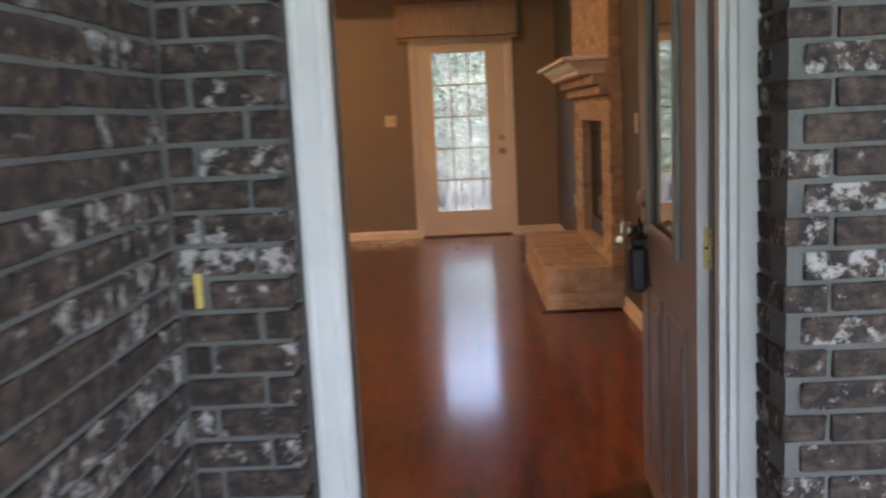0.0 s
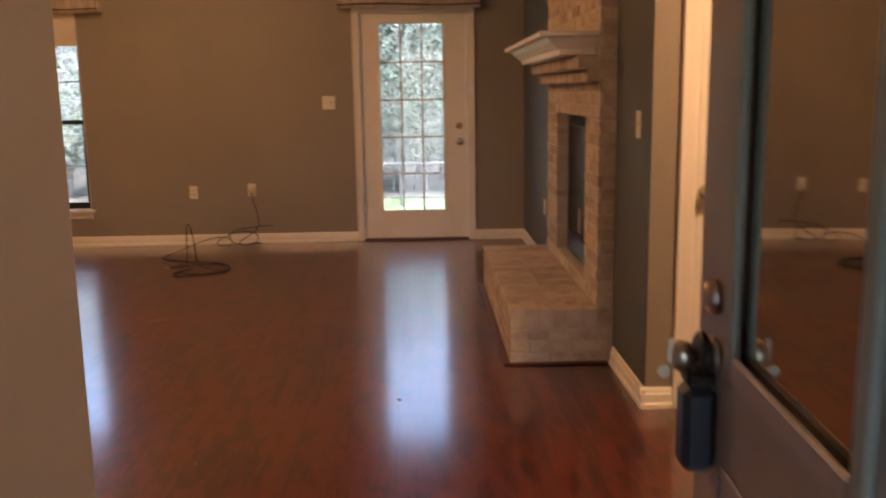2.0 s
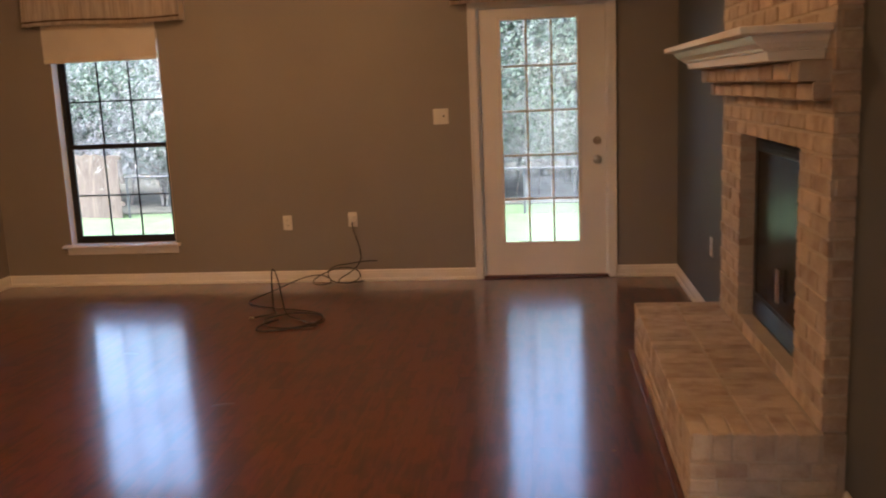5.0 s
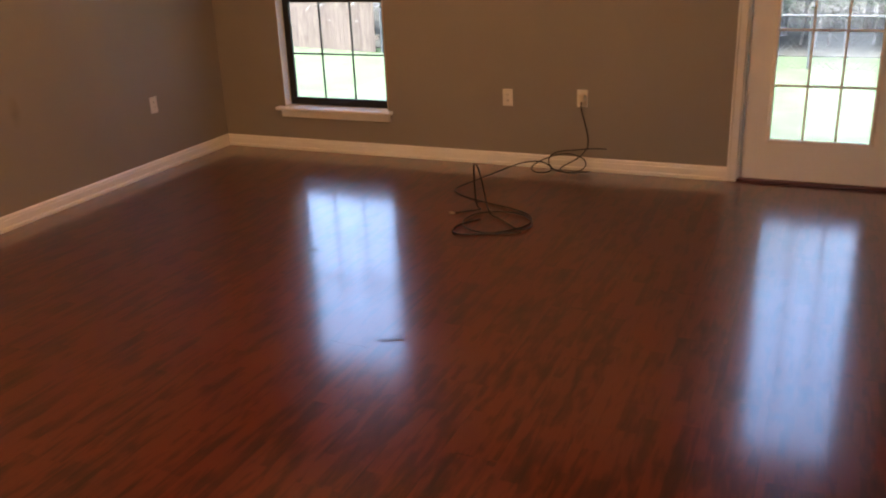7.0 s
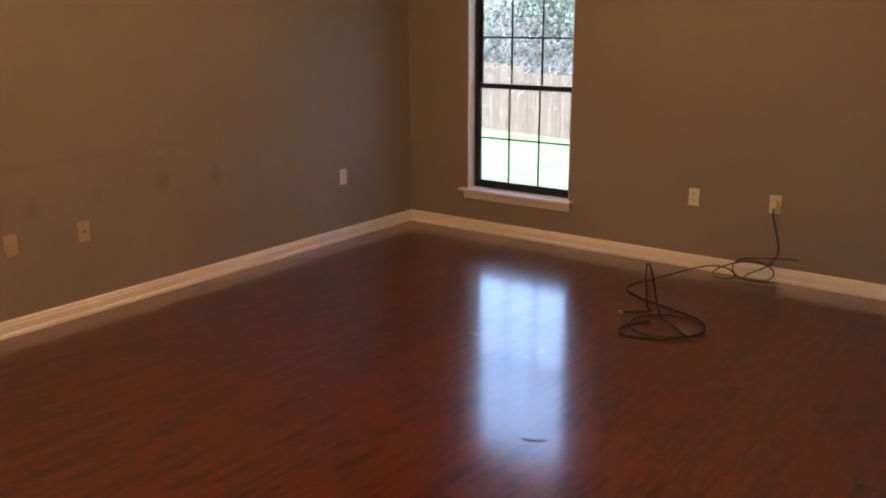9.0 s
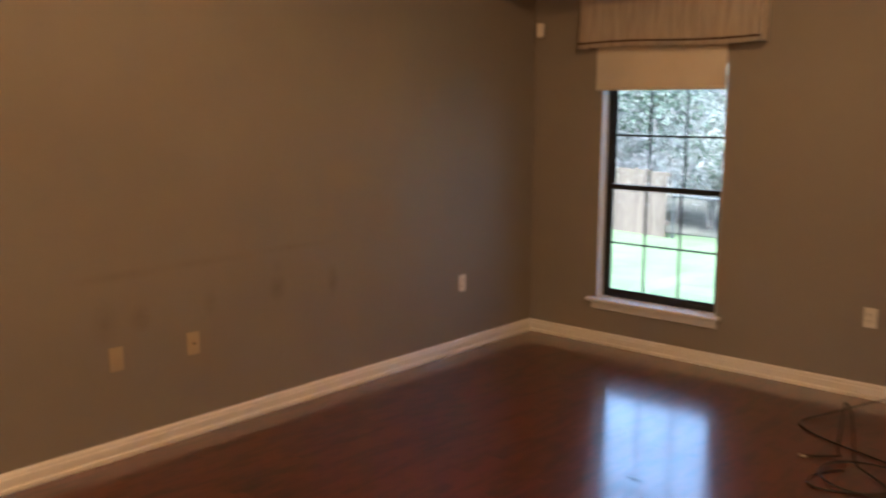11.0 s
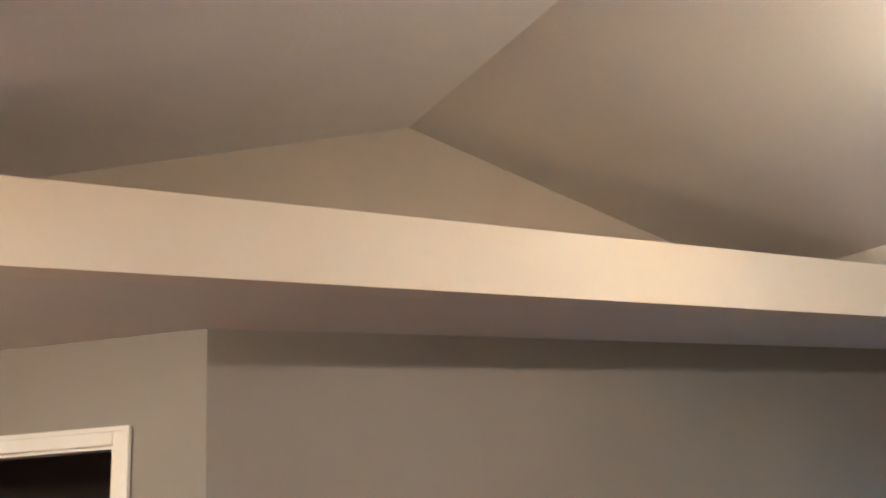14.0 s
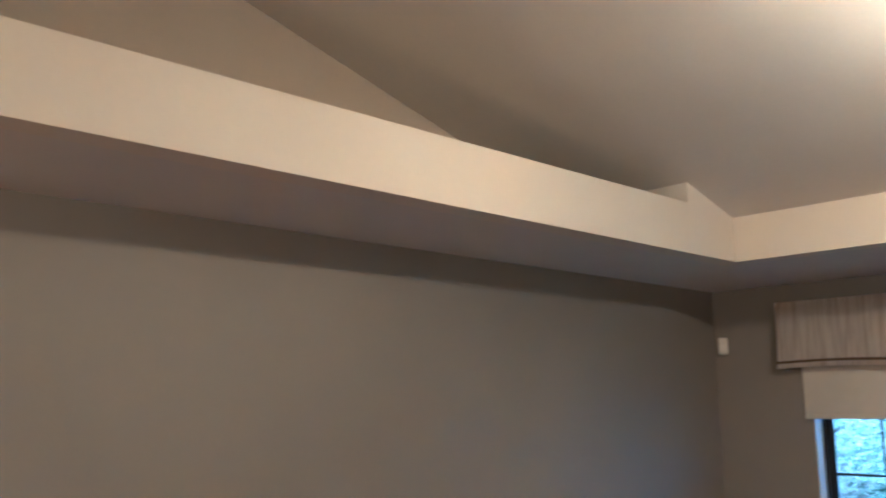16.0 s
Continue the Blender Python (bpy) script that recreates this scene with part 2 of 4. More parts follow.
M_DEBRIS = material("dry leaf", (0.25, 0.13, 0.05), 0.8, fine=0.2)
M_TAG = material("yellow tag", (0.55, 0.42, 0.12), 0.5, fine=0.05)
M_QROUND = material("stained red trim wood", (0.10, 0.032, 0.018), 0.35, fine=0.2)


def glass(name, tint=(1, 1, 1)):
    m = bpy.data.materials.new(name)
    m.use_nodes = True
    b = m.node_tree.nodes["Principled BSDF"]
    b.inputs["Base Color"].default_value = (*tint, 1)
    b.inputs["Roughness"].default_value = 0.0
    b.inputs["Transmission Weight"].default_value = 1.0
    b.inputs["IOR"].default_value = 1.45
    return m


M_GLASS = glass("window glass")
M_FIREGLASS = material("smoked fireplace glass", (0.012, 0.011, 0.010), 0.2, fine=0.02)
M_FIREGLASS.node_tree.nodes["Principled BSDF"].inputs["IOR"].default_value = 1.15


def laminate():
    m = material("cherry laminate", (0.12, 0.03, 0.016), 0.2, scale=1, fine=0.1)
    n, l = m.node_tree.nodes, m.node_tree.links
    b = n["Principled BSDF"]
    tc = n.new("ShaderNodeTexCoord")
    info = n.new("ShaderNodeObjectInfo")
    k = n.new("ShaderNodeMath")
    k.operation = "MULTIPLY"
    k.inputs[1].default_value = 91.0
    l.new(info.outputs["Random"], k.inputs[0])
    add = n.new("ShaderNodeVectorMath")
    add.operation = "ADD"
    l.new(tc.outputs["Object"], add.inputs[0])
    l.new(k.outputs[0], add.inputs[1])
    # short strips printed on each board
    br = n.new("ShaderNodeTexBrick")
    br.offset, br.squash = 0.37, 1.0
    br.inputs["Scale"].default_value = 1.0
    br.inputs["Brick Width"].default_value, br.inputs["Row Height"].default_value = 0.42, 0.0645
    br.inputs["Mortar Size"].default_value = 0.0006
    br.inputs["Color1"].default_value, br.inputs["Color2"].default_value = (0, 0, 0, 1), (1, 1, 1, 1)
    br.inputs["Mortar"].default_value = (0.2, 0.2, 0.2, 1)
    rot = n.new("ShaderNodeMapping")
    rot.inputs["Rotation"].default_value = (0, 0, radians(90))
    l.new(add.outputs[0], rot.inputs["Vector"])
    l.new(rot.outputs["Vector"], br.inputs["Vector"])
    gm = n.new("ShaderNodeMapping")
    gm.inputs["Scale"].default_value = (30, 4.5, 1)
    l.new(add.outputs[0], gm.inputs["Vector"])
    g = n.new("ShaderNodeTexNoise")
    g.inputs["Scale"].default_value, g.inputs["Detail"].default_value, g.inputs["Distortion"].default_value = 1.0, 6, 0.6
    l.new(gm.outputs["Vector"], g.inputs["Vector"])
    bl = n.new("ShaderNodeMapping")
    bl.inputs["Scale"].default_value = (16, 6.5, 1)
    l.new(add.outputs[0], bl.inputs["Vector"])
    blot = n.new("ShaderNodeTexNoise")
    blot.inputs["Scale"].default_value, blot.inputs["Detail"].default_value = 1.0, 2
    l.new(bl.outputs["Vector"], blot.inputs["Vector"])
    s1 = n.new("ShaderNodeMath")
    s1.operation = "MULTIPLY_ADD"
    s1.inputs[1].default_value = 0.24
    l.new(br.outputs["Color"], s1.inputs[0])
    l.new(g.outputs["Fac"], s1.inputs[2])
    s2 = n.new("ShaderNodeMath")
    s2.operation = "MULTIPLY_ADD"
    s2.inputs[1].default_value = 0.62
    l.new(blot.outputs["Fac"], s2.inputs[0])
    l.new(s1.outputs[0], s2.inputs[2])
    r = n.new("ShaderNodeValToRGB")
    e = r.color_ramp.elements
    e[0].position, e[0].color = 0.60, (0.025, 0.0048, 0.0031, 1)
    e[1].position, e[1].color = 1.16, (0.100, 0.018, 0.0075, 1)
    mid = e.new(0.85)
    mid.color = (0.060, 0.0102, 0.0045, 1)
    l.new(s2.outputs[0], r.inputs["Fac"])
    l.new(r.outputs["Color"], b.inputs["Base Color"])
    b.inputs["Coat Weight"].default_value, b.inputs["Coat IOR"].default_value, b.inputs["Coat Roughness"].default_value = 1.0, 1.75, 0.14
    b.inputs["Specular IOR Level"].default_value = 0.25
    rr = n.new("ShaderNodeMapRange")
    rr.inputs["To Min"].default_value, rr.inputs["To Max"].default_value = 0.26, 0.34
    l.new(g.outputs["Fac"], rr.inputs["Value"])
    l.new(rr.outputs[0], b.inputs["Roughness"])
    return m


M_FLOOR = laminate()


# ---- mesh helpers ----
def box(bm, x0, y0, z0, x1, y1, z1, bevel=0.0):
    c = bmesh.ops.create_cube(bm, size=1)["verts"]
    bmesh.ops.scale(bm, vec=(x1 - x0, y1 - y0, z1 - z0), verts=c)
    bmesh.ops.translate(bm, vec=((x0 + x1) / 2, (y0 + y1) / 2, (z0 + z1) / 2), verts=c)
    if bevel:
        edges = list({e for v in c for e in v.link_edges})
        bmesh.ops.bevel(bm, geom=edges, offset=bevel, segments=1, affect="EDGES")
    return c


def bm_box(*a):
    b = bmesh.new()
    box(b, *a)
    return b


def prism(bm, pts, axis, a, b):
    """A closed outline of 2D points drawn out along an axis from a to b."""
    def at(p, d):
        return {"x": (d, p[0], p[1]), "y": (p[0], d, p[1]), "z": (p[0], p[1], d)}[axis]
    va = [bm.verts.new(at(p, a)) for p in pts]
    vb = [bm.verts.new(at(p, b)) for p in pts]
    n = len(pts)
    bm.faces.new(va)
    bm.faces.new(vb[::-1])
    for i in range(n):
        bm.faces.new((va[(i + 1) % n], va[i], vb[i], vb[(i + 1) % n]))
    bmesh.ops.recalc_face_normals(bm, faces=bm.faces)


def lathe(bm, profile, centre=(0, 0, 0), axis="z", seg=24):
    """Turns (radius, height) pairs round an axis."""
    rings = []
    for r, h in profile:
        ring = []
        for i in range(seg):
            a = 2 * math.pi * i / seg
            c, s = r * math.cos(a), r * math.sin(a)
            p = {"z": (c, s, h), "x": (h, c, s), "y": (c, h, s)}[axis]
            ring.append(bm.verts.new((p[0] + centre[0], p[1] + centre[1], p[2] + centre[2])))
        rings.append(ring)
    for a, b in zip(rings, rings[1:]):
        for i in range(seg):
            bm.faces.new((a[i], a[(i + 1) % seg], b[(i + 1) % seg], b[i]))
    bm.faces.new(rings[0][::-1])
    bm.faces.new(rings[-1])
    bmesh.ops.recalc_face_normals(bm, faces=bm.faces)


def mesh_of(name, bm, material_, smooth=False):
    me = bpy.data.meshes.new(name)
    bm.to_mesh(me)
    bm.free()
    me.materials.append(material_)
    if smooth:
        for p in me.polygons:
            p.use_smooth = True
    return me


def part(name, bm, material_, parent=None, label="", smooth=False):
    ob = new(name, mesh_of(name, bm, material_, smooth))
    if parent is not None:
        ob.parent = parent
    return tagged(ob, label)


def thing(name, at, label, category, group="", kind=""):
    ob = new(name)
    ob.location = at
    return tagged(ob, label, category, group, kind)


def structure(name, bm, material_, label="", parent=None):
    ob = part(name, bm, material_, parent, label)
    return tagged(ob, kind="structure")


def wall_with_holes(name, axis, a0, a1, d0, d1, z0, z1, holes, material_, label):
    """A straight wall along x or y; holes are (from, to, bottom, top)."""
    bm = bmesh.new()
    cuts = sorted({a0, a1, *[h[0] for h in holes], *[h[1] for h in holes]})
    for p, q in zip(cuts, cuts[1:]):
        inside = [h for h in holes if h[0] <= p and q <= h[1]]
        spans = [(z0, z1)] if not inside else [(z0, inside[0][2]), (inside[0][3], z1)]
        for s, e in spans:
            if e - s > 1e-4:
                box(bm, *((p, d0, s, q, d1, e) if axis == "x" else (d0, p, s, d1, q, e)))
    bmesh.ops.remove_doubles(bm, verts=bm.verts, dist=1e-5)
    inner = [f for f in bm.faces if sum(1 for g in bm.faces if g is not f and set(g.verts) == set(f.verts))]
    bmesh.ops.delete(bm, geom=inner, context="FACES")
    return structure(name, bm, material_, label)


# ---- plan ----
XW, YN, XE = -4.199, 8.99, 1.186          # inner faces of the west, north and east walls
YC = 4.575                                # face of the closet wall
ZS = 2.54                                 # soffit height
FX, FY, ZF = -3.488, 7.957, 2.772         # fascia planes and the ledge's top
RY, RZ, SLOPE = 5.584, 3.420, 0.28        # ridge of the vault
YS = 2 * RY - FY                          # south end of the vault
FE = 0.46                                 # east end of the vault
YF = 1.66                                 # inner face of the entrance wall
XF, YL = -0.645, 3.28                      # foyer's left wall and the living room's south wall
YB = 1.32                                # face of the entrance brickwork
DX0, DX1 = -0.098, 0.728                  # entrance opening
YW0 = 4.749                                # south end of the west wall
DIAG = radians(229.4)


def vault_z(y):
    return RZ - SLOPE * abs(y - RY)


# ---- structure ----
WIN = (-3.625, -2.735, 0.335, 2.0)
BDOOR = (-0.285, 0.69, 0.0, 2.045)
wall_with_holes("wall_north", "x", XW - 0.16, 1.40, YN, YN + 0.14, -0.1, ZS + 0.1, [WIN, BDOOR], M_WALL, "taupe painted wall with a window and a glazed door")
wall_with_holes("wall_west", "y", YW0, YN, XW - 0.12, XW, 0, ZS + 0.04, [], M_SCUFFED, "taupe painted wall with faint scuff marks")
wall_with_holes("wall_east", "y", YC + 0.003, YN, XE, XE + 0.12, 0, ZS + 0.04, [], M_DARKWALL, "dark slate accent wall")
wall_with_holes("wall_closet", "x", XE + 0.003, 5.0, YC, YC + 0.10, 0, ZS + 0.04, [(1.365, 2.16, 0, 2.045)], M_WALL, "taupe wall beside the closet door")
wall_with_holes("wall_hall", "y", YF, YC + 0.1, 5.0, 5.12, 0, ZS + 0.04, [], M_WALL, "taupe hall wall")
wall_with_holes("wall_foyer", "y", YF, YL, XF - 0.12, XF, 0, ZS + 0.04, [], M_WALL, "taupe foyer wall")
wall_with_holes("wall_dining_west", "y", YF, 3.4, -5.82, -5.7, 0, ZS + 0.04, [], M_WALL, "taupe painted wall")
wall_with_holes("wall_entrance", "x", -5.82, 5.12, 1.51, YF, 0, ZS + 0.04, [(DX0 - 0.055, DX1 + 0.03, 0, 2.09)], M_WALL, "taupe entrance wall with the front door opening")
wall_with_holes("wall_closet_inside", "x", 1.30, 2.30, 5.3, 5.4, 0, ZS, [], M_WALL, "closet back wall")


def diagonal_wall():
    bm = bmesh.new()
    for a, b, z0, z1 in ((0, 0.338, 0, ZS + 0.04), (0.338, 1.16, 2.165, ZS + 0.04), (1.16, 2.1, 0, ZS + 0.04)):
        box(bm, a, -0.12, z0, b, 0, z1)
    ob = structure("wall_diagonal", bm, M_WALL, "taupe angled wall with a doorway")
    # local x runs along the wall, local y points into the room
    ob.matrix_world = Matrix.Translation((XW, YW0, 0)) @ Matrix.Rotation(DIAG, 4, "Z")
    return ob.matrix_world.copy()


DM = diagonal_wall()
wall_with_holes("wall_back_room", "y", 3.0, 6.2, -6.6, -6.5, 0, ZS + 0.04, [], M_WALL, "dark wall of the unlit back room")
wall_with_holes("wall_back_room_side", "x", -6.5, XW - 0.12, 6.1, 6.2, 0, ZS + 0.04, [], M_WALL, "dark side wall of the unlit back room")
wall_with_holes("wall_back_room_end", "x", -6.5, -5.82, 3.0, 3.12, 0, ZS + 0.04, [], M_WALL, "dark end wall of the unlit back room")

# ceilings
bm = bmesh.new()
Z1 = ZS + 0.06
box(bm, XW - 0.16, FY + 0.10, ZS, 1.40, YN - 0.001, Z1)
box(bm, FE + 0.10, YC + 0.1, ZS, 1.40, FY + 0.10, Z1)
box(bm, FE + 0.10, YS - 0.10, ZS, 5.12, YC + 0.1, Z1)
box(bm, -6.6, YS - 0.10, ZS, FX - 0.10, FY + 0.10, Z1)
box(bm, -6.6, YF - 0.15, ZS, 5.12, YS - 0.10, Z1)
box(bm, 1.40, YC + 0.1, ZS, 2.4, 5.5, Z1)
structure("ceiling", bm, M_CEIL, "white textured soffit and flat ceiling")
bm = bmesh.new()
for s in (1, -1):
    y1 = RY + s * (FY + 0.12 - RY)
    prism(bm, [(RY, RZ), (y1, vault_z(y1)), (y1, vault_z(y1) + 0.12), (RY, RZ + 0.12)], "x", XW - 0.1, FE + 0.1)
structure("vaulted_ceiling", bm, M_CEIL, "white textured vaulted ceiling")
for name, a in (("fascia_west", (FX - 0.10, YS - 0.1, ZS, FX, 7.557, ZF)), ("fascia_west_end", (FX - 0.10, 7.557, ZS, FX, FY + 0.10, 2.95)), ("ledge_end", (XW + 0.002, 7.557, Z1, FX - 0.10, 7.65, 2.95)),
                ("fascia_north", (FX, FY, ZS, FE, FY + 0.10, 2.82)), ("fascia_south", (FX, YS - 0.10, ZS, FE, YS, 2.82)), ("fascia_east", (FE, YS - 0.1, ZS, FE + 0.10, FY + 0.1, 3.5))):
    structure(name, bm_box(*a), M_CREAM, "cream painted fascia of the vault")
bm = bmesh.new()
prism(bm, [(YS - 0.1, Z1 - 0.01), (FY + 0.1, Z1 - 0.01), (FY + 0.1, 2.80), (RY, RZ + 0.05), (YS - 0.1, 2.80)], "x", XW - 0.1, XW)
# darker colour here stands for the shade above the ledge
structure("gable_wall", bm, M_GABLE_SHADE, "cream gable wall above the plant ledge, shade put into its tan colour")

# roof over everything, so that no daylight leaks in
bm = bmesh.new()
box(bm, -6.9, 1.30, 3.75, 5.3, 9.6, 3.85)
box(bm, -6.9, 1.42, 2.66, 5.3, 1.50, 3.75)
box(bm, -6.9, 9.0, 2.66, 5.3, 9.1, 3.75)
box(bm, -6.9, 1.4, 2.62, -6.8, 9.1, 3.75)
box(bm, 5.2, 1.4, 2.62, 5.3, 9.1, 3.75)
structure("roof", bm, M_CONC, "plain roof over the rooms")


# baseboards
def baseboard(p, q, label="white moulded baseboard", h=0.09):
    """Moulded board from p to q; the room lies on the left of the way from p to q."""
    p, q = Vector((*p, 0)), Vector((*q, 0))
    u = (q - p).normalized()
    bm = bmesh.new()
    prof = [(0, 0), (0.022, 0), (0.022, 0.018), (0.015, 0.024), (0.015, 0.062), (0.011, 0.067), (0.011, 0.078), (0.006, 0.087), (0, h)]
    prism(bm, prof, "x", 0, (q - p).length)
    ob = structure("baseboard", bm, M_WHITE, label)
    ob.matrix_world = Matrix.Translation(p) @ Matrix(((u.x, -u.y, 0, 0), (u.y, u.x, 0, 0), (0, 0, 1, 0), (0, 0, 0, 1)))


baseboard((XW, YN), (XW, 4.80))
baseboard((-0.335, YN), (XW, YN))
baseboard((XE, YN), (0.725, YN))
baseboard((XE, 7.03), (XE, YN))
baseboard((XE, YC - 0.02), (XE, 5.19))
baseboard((1.303, YC), (XE - 0.02, YC))
baseboard((XF, YL), (XF, YF))
bmv = DM @ Vector((0.28, 0, 0))
baseboard((XW, YW0), (bmv.x, bmv.y))
bmv, bmw = DM @ Vector((1.23, 0, 0)), DM @ Vector((2.0, 0, 0))
baseboard((bmv.x, bmv.y), (bmw.x, bmw.y))


# ---- brickwork ----
BL, BH, JT = 0.190, 0.0550, 0.0105
BRICKS = {}


def brick_mesh(length, depth, height, material_, variant):
    key = (round(length, 3), round(depth, 3), round(height, 3), material_.name, variant)
    if key not in BRICKS:
        rng = random.Random(str(key))
        bm = bmesh.new()
        box(bm, -length / 2, -depth / 2, -height / 2, length / 2, depth / 2, height / 2, 0.0035)
        for v in bm.verts:
            v.co += Vector((rng.uniform(-1, 1) * 0.0022, rng.uniform(-1, 1) * 0.0018, rng.uniform(-1, 1) * 0.0018))
        BRICKS[key] = mesh_of("brick", bm, material_)
    return BRICKS[key]


def brick(parent, centre, along, length, depth, height, material_, rng, name="brick"):
    ob = new(name, brick_mesh(length, depth, height, material_, rng.randrange(3)))
    ob.matrix_world = Matrix.Translation((centre[0] + rng.uniform(-1, 1) * 0.001, centre[1] + rng.uniform(-1, 1) * 0.001, centre[2] + rng.uniform(-1, 1) * 0.001)) @ Matrix.Rotation(along, 4, "Z")
    ob.parent = parent
    return ob


def courses(parent, start, direction, length, z0, z1, material_, seed, out=(0, 1), first=(0.190, 0.090), holes=()):
    """Running bond along a face. start: the face's plan corner; direction: x or y unit step (+1 or -1); bricks are set behind the face."""
    rng = random.Random(seed)
    pitch = BH + JT
    u = Vector((*direction, 0))
    inward = Vector((*out, 0))
    ang = math.atan2(direction[1], direction[0])
    k, z = 0, z0
    while z + BH < z1 + 0.02:
        s = first[k % 2] - BL
        while s < length - 0.02:
            a, b = max(s, 0), min(s + BL, length)
            if b - a > 0.03:
                spans = [(a, b)]
                for h0, h1, hz0, hz1 in holes:
                    if z + BH > hz0 + 0.01 and z < hz1 - 0.01:
                        spans = [w for p, q in spans for w in ((p, min(q, h0)), (max(p, h1), q)) if w[1] - w[0] > 0.03]
                for p, q in spans:
                    c = Vector((*start, 0)) + u * ((p + q) / 2) + inward * 0.045 + Vector((0, 0, z + BH / 2))
                    brick(parent, c, ang, q - p, 0.09, BH, material_, rng)
            s += BL + JT
        z += pitch
        k += 1


# ---- window ----
def window():
    x0, x1, z0, z1 = WIN
    w = thing("window_1", (x0, YN, z0), "dark bronze six over six window in a drywall recess", "window", kind="structure")
    w.matrix_world = Matrix.Identity(4)
    y0, y1 = 9.075, 9.115

    def bars(name, bm, label=""):
        return part(name, bm, M_WINBLACK, w, label)
    bm = bmesh.new()
    t = 0.032
    box(bm, x0, y0, z0, x0 + t, y1 + 0.02, z1, 0.002)
    box(bm, x1 - t, y0, z0, x1, y1 + 0.02, z1, 0.002)
    box(bm, x0 + t, y0, z0, x1 - t, y1 + 0.02, z0 + t, 0.002)
    box(bm, x0 + t, y0, z1 - t, x1 - t, y1 + 0.02, z1, 0.002)
    bars("window_frame", bm, "dark bronze aluminium window frame")
    zm = 1.118
    for name, a, b, yy in (("lower_sash", z0 + t, zm + 0.02, y0 - 0.004), ("upper_sash", zm - 0.02, z1 - t, y0 + 0.022)):
        bm = bmesh.new()
        s = 0.022
        xa, xb = x0 + t, x1 - t
        box(bm, xa, yy, a, xa + s, yy + 0.022, b, 0.002)
        box(bm, xb - s, yy, a, xb, yy + 0.022, b, 0.002)
        box(bm, xa + s, yy, a, xb - s, yy + 0.022, a + 0.028, 0.002)
        box(bm, xa + s, yy, b - 0.028, xb - s, yy + 0.022, b, 0.002)
        sash = bars(name, bm, "dark bronze window sash")
        zmid = 0.725 if a < 1 else 1.475
        bm = bmesh.new()
        box(bm, xa + s, yy + 0.006, zmid - 0.006, xb - s, yy + 0.016, zmid + 0.006)
        part("muntin", bm, M_WINBLACK, sash)
        for i in (1, 2):
            xx = xa + s + (xb - xa - 2 * s) * i / 3
            bm = bmesh.new()
            box(bm, xx - 0.006, yy + 0.006, a + 0.028, xx + 0.006, yy + 0.016, b - 0.028)
            part("muntin", bm, M_WINBLACK, sash)
        bm = bmesh.new()
        box(bm, xa + s, yy + 0.009, a + 0.028, xb - s, yy + 0.013, b - 0.028)
        g = part("pane", bm, M_GLASS, sash)
        g.visible_shadow = False
    bm = bmesh.new()
    prism(bm, [(8.925, z0 - 0.006), (8.93, z0 - 0.02), (9.08, z0 - 0.02), (9.08, z0 + 0.002), (8.93, z0 + 0.002)], "x", x0 - 0.05, x1 + 0.035)
    part("window_sill", bm, M_WHITE, w, "white painted wooden sill")
    bm = bmesh.new()
    box(bm, x0 - 0.03, YN - 0.018, z0 - 0.078, x1 + 0.015, YN - 0.001, z0 - 0.021, 0.003)
    part("apron", bm, M_WHITE, w, "white painted apron board")
    bm = bmesh.new()
    box(bm, x0, YN - 0.001, z0 + 0.001, x0 + 0.004, y0, z1)
    box(bm, x1 - 0.004, YN - 0.001, z0 + 0.001, x1, y0, z1)
    part("reveal", bm, M_WHITE, w, "white painted window reveal")


window()


def roller_shade():
    s = thing("roller_shade", (0, 0, 0), "cream roller shade pulled partly down over the window", "window shade")
    bm = bmesh.new()
    box(bm, -3.66, 8.962, 1.80, -2.735, 8.9645, 2.12)
    part("cloth", bm, M_SHADE, s)
    bm = bmesh.new()
    box(bm, -3.66, 8.957, 1.778, -2.735, 8.969, 1.802, 0.003)
    part("hem_bar", bm, M_SHADE, s)
    bm = bmesh.new()
    lathe(bm, [(0.02, -3.67), (0.02, -2.725)], (0, 8.962, 2.14), "x", 12)
    part("roller", bm, M_SHADE, s)


roller_shade()


